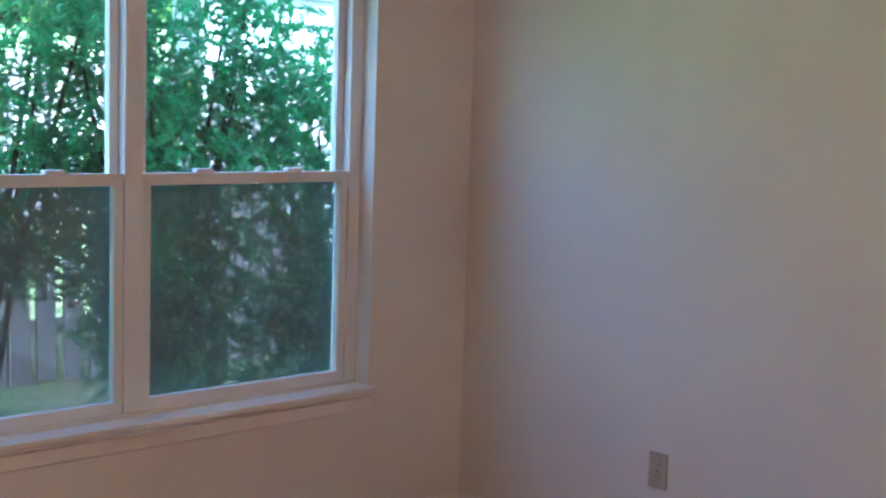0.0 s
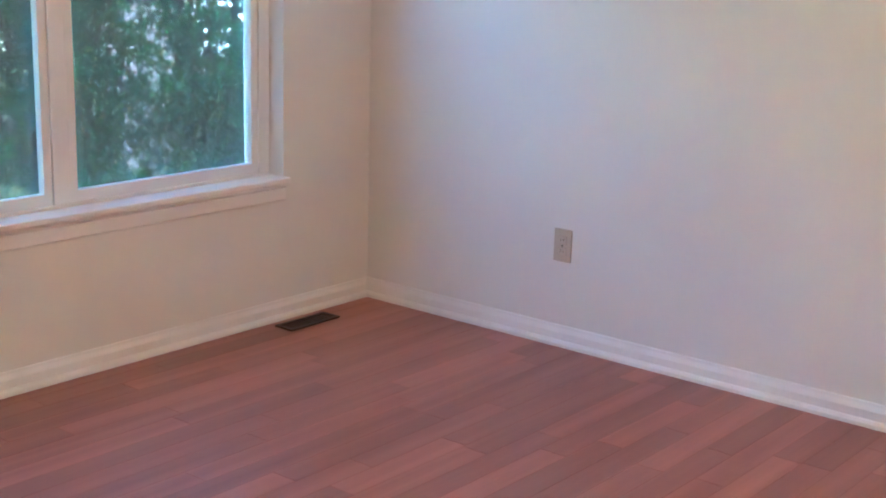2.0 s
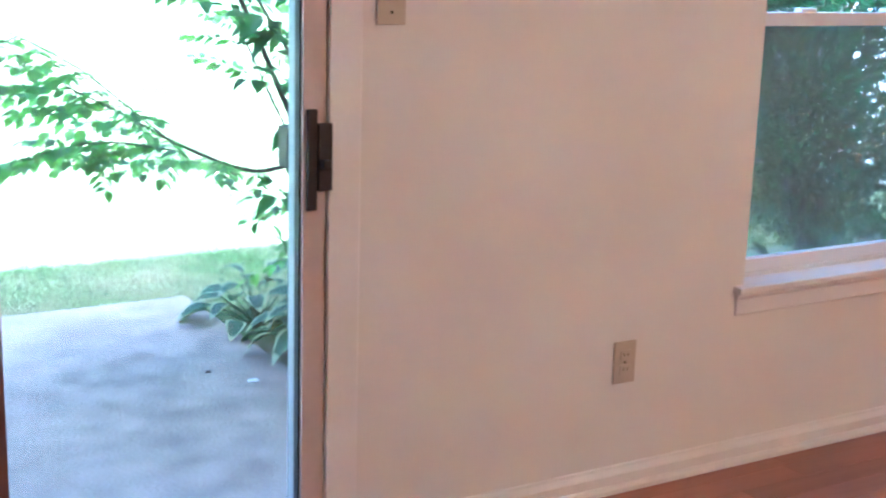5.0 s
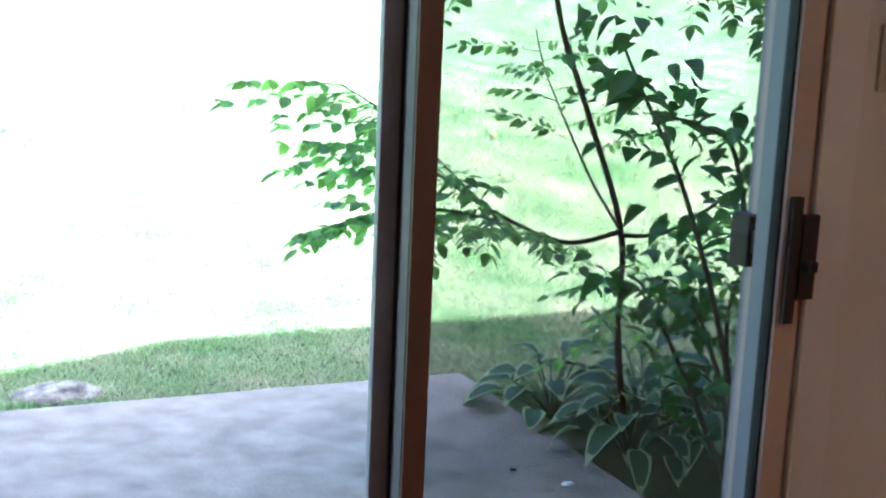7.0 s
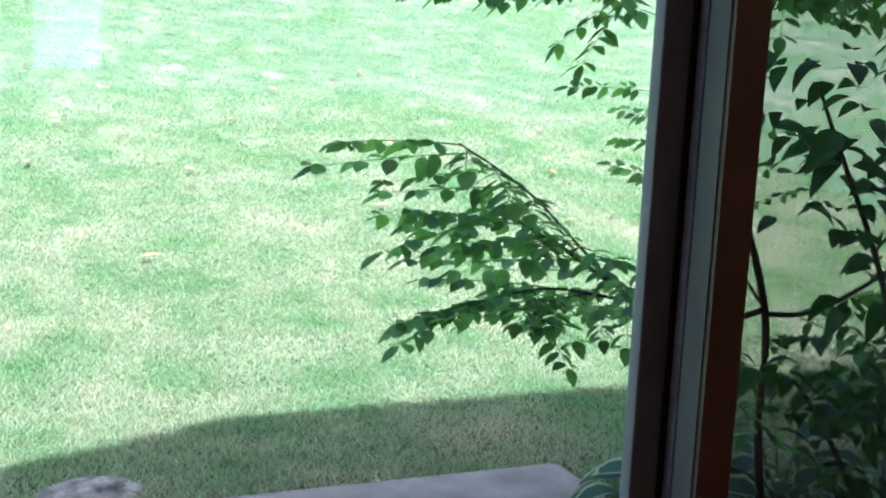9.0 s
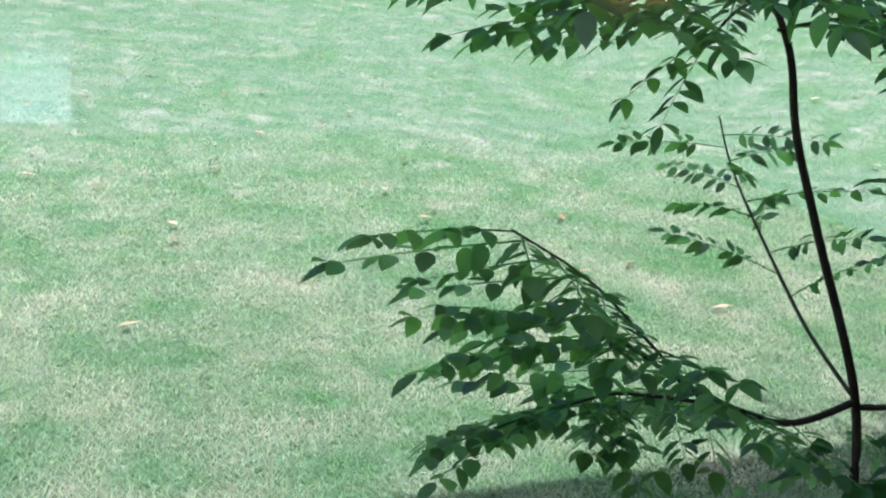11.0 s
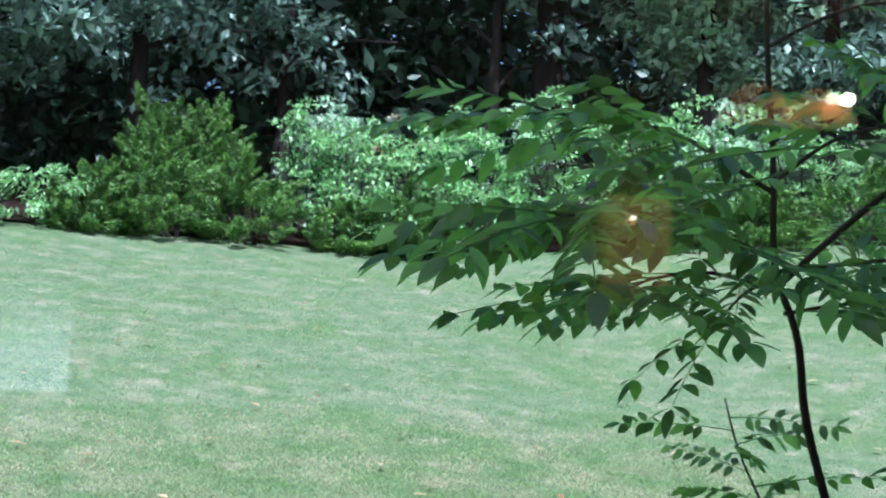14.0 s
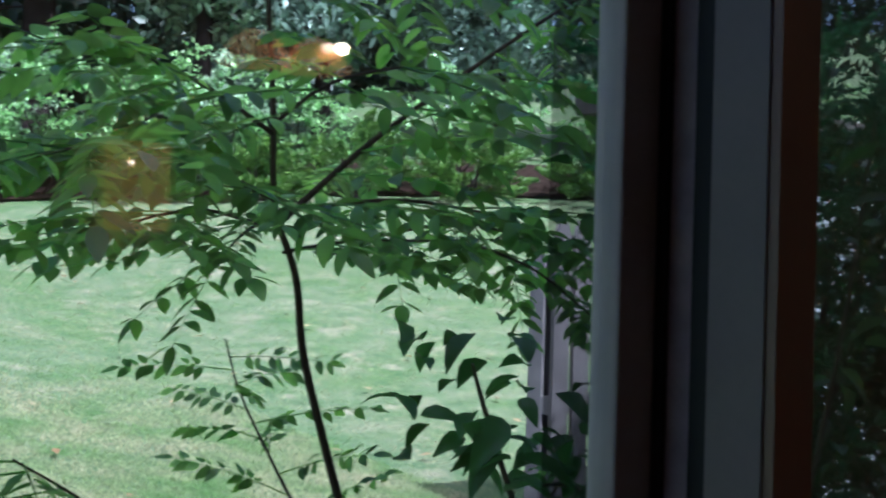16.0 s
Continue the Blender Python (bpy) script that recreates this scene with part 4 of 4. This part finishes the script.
def juniper(x, back, w, h):
    y = edge_y(x) + back
    at = (x, y, ground(x, y))
    c = blob_points(76, (0, 0, h * 0.40), w, w * 0.7, h * 0.64)
    c = c[c[:, 2] > 0.06]
    n = len(c)
    d = c * np.array([1, 1, 0.2]) + np.array([0, -0.35, 0.10 * h])
    d = d / np.linalg.norm(d, axis=1, keepdims=True)
    # arching boughs, each set with many narrow sprays
    per = 190
    f = rng.uniform(0, 1, (n * per, 1))
    D = np.repeat(d, per, 0)
    p = np.repeat(c, per, 0) + D * (f - 0.4) * 0.42 + unit(n * per) * 0.12 * (1.15 - f)
    leaf = D * 0.8 + unit(n * per) * 0.75 + np.array([0, 0, 0.05])
    leaf /= np.linalg.norm(leaf, axis=1, keepdims=True)
    side = np.cross(leaf, unit(n * per))
    side /= np.linalg.norm(side, axis=1, keepdims=True)
    sz = 0.048 * rng.uniform(0.6, 1.3, (n * per, 1))
    root = tagged(empty("juniper_bush", at), "spreading feathery green juniper at the lawn edge", "shrub", "junipers at the lawn edge")
    crown = new("crown", quads("crown", p, leaf * sz, side * sz * 0.26, M_JUNIPER))
    crown.parent = root
    for k in range(4):
        a = k * 1.6
        part("stem", sweep([(0.1 * k - 0.15, 0, -0.05), (math.cos(a) * w * 0.35, math.sin(a) * w * 0.2, h * 0.5)], [0.04, 0.015], 6), M_BARK, root)


for x, back, w, h in ((-1.75, 0.55, 0.75, 0.95), (-0.75, 0.6, 1.05, 1.25), (0.35, 0.5, 0.95, 1.15), (-0.75, 1.6, 0.75, 1.9), (0.15, 1.9, 0.75, 1.95), (1.9, 0.5, 0.7, 0.8), (3.0, 0.7, 0.8, 1.0), (6.4, 0.7, 1.0, 1.1), (9.5, 0.7, 1.2, 1.2), (8.0, 0.5, 0.9, 1.0), (11.0, 0.7, 1.2, 1.2), (13.0, 0.7, 1.3, 1.2), (15.2, 0.7, 1.3, 1.3)):
    juniper(x, back, w, h)


def vine_bank(x, back, w, h, n, label, leaf=None, size=0.055):
    """Layered shelves of leaves hung over a bank, open and dark between the shelves."""
    y = edge_y(x) + back
    z = ground(x, y)
    c = blob_points(n, (x, y, z + h * 0.42), w, 0.9, h * 0.62)
    c = c[c[:, 2] > z + rng.uniform(0.05, 0.35, len(c))]
    rad = np.stack([rng.uniform(0.12, 0.30, len(c)), rng.uniform(0.12, 0.28, len(c)), rng.uniform(0.05, 0.13, len(c))], 1)
    root = tagged(empty("vine_bank", (x, y, z)), label, "shrub", "vine banks behind the lawn")
    crown = new("crown", leaf_cloud("crown", c - np.array((x, y, z)), rad, 30, size, leaf or M_VINE, flat=0.7, out=0.5, droop=0.15))
    crown.parent = root
    for k in range(5):
        a = k * 1.3 + x
        part("stem", sweep([(0.2 * k - 0.4, 0.1, -0.05), (math.cos(a) * w * 0.4, -0.2, h * 0.4), (math.cos(a) * w * 0.7, -0.3, h * 0.7)], [0.025, 0.015, 0.006], 5), M_BARK, root)


for x, back, w, h, n in ((-3.4, 0.6, 1.0, 0.9, 45), (-2.2, 0.7, 0.6, 1.0, 30), (1.6, 1.5, 0.8, 2.35, 90), (2.1, 0.9, 0.85, 2.1, 100), (3.0, 0.9, 0.9, 2.1, 120), (3.9, 1.0, 1.1, 2.3, 150), (5.4, 1.2, 1.3, 2.4, 170), (7.0, 1.4, 1.4, 2.5, 170), (9.0, 1.6, 1.6, 2.3, 150), (11.5, 1.8, 1.8, 2.2, 120), (13.8, 1.6, 1.8, 2.2, 110), (16.4, 1.6, 1.9, 2.3, 110)):
    vine_bank(x, back, w, h, n, "bank of pale green vines and brambles")
# sun-toned leaves paint the bright highlights of the bank
vine_bank(1.9, 1.6, 0.9, 2.6, 80, "vines climbing over the bank, sun highlights put into their pale colour", M_PALE, 0.062)
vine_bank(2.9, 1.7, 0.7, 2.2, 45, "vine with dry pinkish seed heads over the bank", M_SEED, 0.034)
vine_bank(4.8, 1.8, 1.2, 2.5, 80, "bramble bank with sunlight put into its pale leaf colour", M_PALE, 0.055)
vine_bank(7.8, 1.2, 1.2, 2.2, 80, "bramble bank, its sunlit look put into the pale leaf colour", M_PALE, 0.06)


def forest_tree(x, y, height, girth, spread, low, n, label, droop=0.2, leaf=None):
    z = ground(x, y)
    root = tagged(empty("forest_tree", (x, y, z)), label, "tree", "woods behind the lawn")
    line = bent([(0, 0, -0.1), (0.1, 0, height * 0.4), (0.15, 0.1, height * 0.9)], 5)
    m = len(line)
    part("trunk", sweep(line, [girth * (1.15 if i == 0 else 1) * (1 - 0.75 * i / m) for i in range(m)], 12), M_BARK, root, "", True)
    for k in range(6):
        a = k * 2.1
        zz = height * (0.25 + 0.1 * k)
        part("limb", sweep([(0.08, 0, zz), (math.cos(a) * spread * 0.4, math.sin(a) * spread * 0.4, zz + 0.5), (math.cos(a) * spread * 0.8, math.sin(a) * spread * 0.8, zz + 0.6)], [girth * 0.3, girth * 0.2, 0.02], 6), M_BARK, root)
    c = blob_points(n, (0, 0, (height + low) / 2), spread, spread, (height - low) / 2)
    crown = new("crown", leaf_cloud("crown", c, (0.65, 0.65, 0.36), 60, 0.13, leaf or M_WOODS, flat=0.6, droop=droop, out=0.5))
    crown.parent = root


for x, y, hh, gi, sp, low, n in ((-6.8, 20.6, 9, 0.2, 2.6, 0.2, 240), (-3.9, 20.9, 10, 0.2, 2.2, 0.6, 170), (-0.6, 23.0, 11, 0.2, 2.8, 1.6, 140), (2.6, 24.5, 12, 0.2, 3.0, 1.8, 140), (7.3, 22.3, 13, 0.37, 2.8, 2.9, 190),
                                 (12.0, 19.5, 10, 0.2, 2.8, 0.6, 200), (15.0, 17.5, 10, 0.2, 3.2, 0.6, 200), (18.5, 15.0, 10, 0.2, 3.2, 0.5, 170), (-10.5, 21.0, 9, 0.2, 3.2, 0.5, 170), (21.5, 11.0, 9, 0.2, 3.4, 0.5, 120), (22.0, 6.0, 8, 0.2, 3.4, 0.5, 110)):
    # the x ranges choose which crowns get the sunlit colour, others the shaded one
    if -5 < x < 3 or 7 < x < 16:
        forest_tree(x, y, hh, gi, sp, low, n, "tall leafy woodland tree with sunlight put into its leaf colour", 0.2, M_MID)
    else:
        forest_tree(x, y, hh, gi, sp, low, n, "tall leafy woodland tree with shade put into its dark leaf colour")
forest_tree(9.3, 19.8, 10, 0.2, 2.2, 1.9, 240, "leafy tree at the wood edge, sunlight put into its pale colour", 0.2, M_PALE)
forest_tree(6.25, 22.6, 9, 0.16, 1.2, 5.0, 40, "slender woodland tree with leaves in the dark shade colour")
back = [(rng.uniform(-22, 30), rng.uniform(24.5, 31)) for _ in range(900)]
back += [(rng.uniform(-26, 34), rng.uniform(31, 36)) for _ in range(700)]
c = np.array([(x, y, ground(min(x, 14), y) + rng.uniform(0, 11)) for x, y in back])
back = [(rng.uniform(-30, 40), rng.uniform(38, 41)) for _ in range(900)]
c = np.concatenate([c, np.array([(x, y, ground(min(x, 14), y) + rng.uniform(0, 14)) for x, y in back])])
# the shade-toned leaves make the deep shade behind the trees
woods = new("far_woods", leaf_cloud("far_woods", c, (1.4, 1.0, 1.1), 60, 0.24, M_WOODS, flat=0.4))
tagged(woods, "dense woodland foliage behind the hedge, coloured dark for deep shade", "woods", kind="stuff")

# the dark strip also paints the shadow gap at the hedge's foot
soup = Soup()
bed_x = [-14 + k * 0.5 for k in range(66)]
for q in bed_x:
    for dy in (0.8, 1.3, 2.2, 6.0):
        yy = edge_y(q) + dy + 0.12 * math.sin(q * 3.1) * (dy < 0.5)
        soup.v.append((q, yy, ground(q, yy) + (0.012 if dy < 0.5 else 0.05)))
soup.f = [(4 * i + j, 4 * i + 4 + j, 4 * i + 5 + j, 4 * i + 1 + j) for i in range(len(bed_x) - 1) for j in range(3)]
structure(new("planting_bed", soup.mesh("planting_bed", M_SOIL)), "red-brown mulched bed, darkened for the shade under the hedge", "flower bed")

# ---- grass and fallen leaves ----
def scatter_grass(name, n, x0, x1, y0, y1, height):
    x, y = rng.uniform(x0, x1, n), y0 + (y1 - y0) * rng.beta(1.0, 2.2, n)
    keep = ~((x > -6.4) & (x < -2.72) & (y < 2.78))
    x, y = x[keep], y[keep]
    z = np.array([ground(a, b) for a, b in zip(x, y)])
    m = len(x)
    h = height * rng.uniform(0.5, 1.3, (m, 1))
    a = rng.uniform(0, math.tau, m)
    lean = np.stack([np.cos(a), np.sin(a), np.zeros(m)], 1) * rng.uniform(0.5, 2.0, (m, 1))
    d = (lean + np.array([0, 0, 1.0])) * h * 0.5
    side = np.stack([-np.sin(a), np.cos(a), np.zeros(m)], 1) * 0.0028 * (1 + 0.14 * np.maximum(y - 4, 0))[:, None]
    g = new(name, quads(name, np.stack([x, y, z], 1) + d, d, side, M_GRASS, 0.4))
    return tagged(g, "short mown grass blades, green with dry tufts", "grass", kind="stuff")


scatter_grass("grass", 260000, -7.0, 1.5, 2.5, 9.5, 0.03)
scatter_grass("grass", 240000, -9.0, 12.0, 4.5, 20.0, 0.014)
n = 150
lx, ly = rng.uniform(-7, 9, n), rng.uniform(5, 17.5, n)
lz = np.array([ground(a, b) + 0.05 for a, b in zip(lx, ly)])
a = rng.uniform(0, math.tau, n)
ax = np.stack([np.cos(a), np.sin(a), rng.uniform(-0.2, 0.2, n)], 1) * 0.06
bx = np.stack([-np.sin(a), np.cos(a), rng.uniform(-0.2, 0.2, n)], 1) * 0.025
M_DRY = leaf_mat("dry_leaf", (0.55, 0.42, 0.26), (0.32, 0.16, 0.07), 0.35, 0.2)
tagged(new("fallen_leaves", quads("fallen_leaves", np.stack([lx, ly, lz], 1), ax, bx, M_DRY)), "scattered dry tan leaves lying on the lawn", "leaves", kind="stuff")

# ---- floor planks ----
PW = 0.083
LENGTHS = (0.45, 0.6, 0.8, 0.95, 1.2)


def plank_bm(bm, x0, y0, length):
    e, g = 0.0007, 0.0002
    lo = [bm.verts.new(p) for p in ((x0 + g, y0 + g, -0.016), (x0 + length - g, y0 + g, -0.016), (x0 + length - g, y0 + PW - g, -0.016), (x0 + g, y0 + PW - g, -0.016))]
    mi = [bm.verts.new((v.co.x, v.co.y, -e)) for v in lo]
    hi = [bm.verts.new((v.co.x + (e if i in (0, 3) else -e), v.co.y + (e if i < 2 else -e), 0.0)) for i, v in enumerate(lo)]
    bm.faces.new(hi)
    for i in range(4):
        j = (i + 1) % 4
        bm.faces.new((lo[i], lo[j], mi[j], mi[i]))
        bm.faces.new((mi[i], mi[j], hi[j], hi[i]))


planks = {}
for L in LENGTHS:
    bm = bmesh.new()
    plank_bm(bm, 0, 0, L)
    me = bpy.data.meshes.new("plank")
    bm.to_mesh(me)
    bm.free()
    me.materials.append(M_FLOOR)
    planks[L] = me
R6 = random.Random(21)
rest = bmesh.new()
count = 0
y = -PW
while y > SOUTH:
    x = -R6.uniform(0.1, 0.9)
    first = True
    while x > WEST:
        L = R6.choice(LENGTHS)
        near = y > -2.45 and x > -4.6 and count < 298
        if first:
            plank_bm(rest, x, y, -x)
            first = False
        x -= L
        if near:
            ob = new("plank", planks[L])
            ob.parent = floor
            ob.location = (x, y, 0)
            count += 1
        else:
            plank_bm(rest, max(x, WEST), y, x + L - max(x, WEST))
    y -= PW
tagged(link("planks", rest, M_FLOOR, floor), kind="stuff")
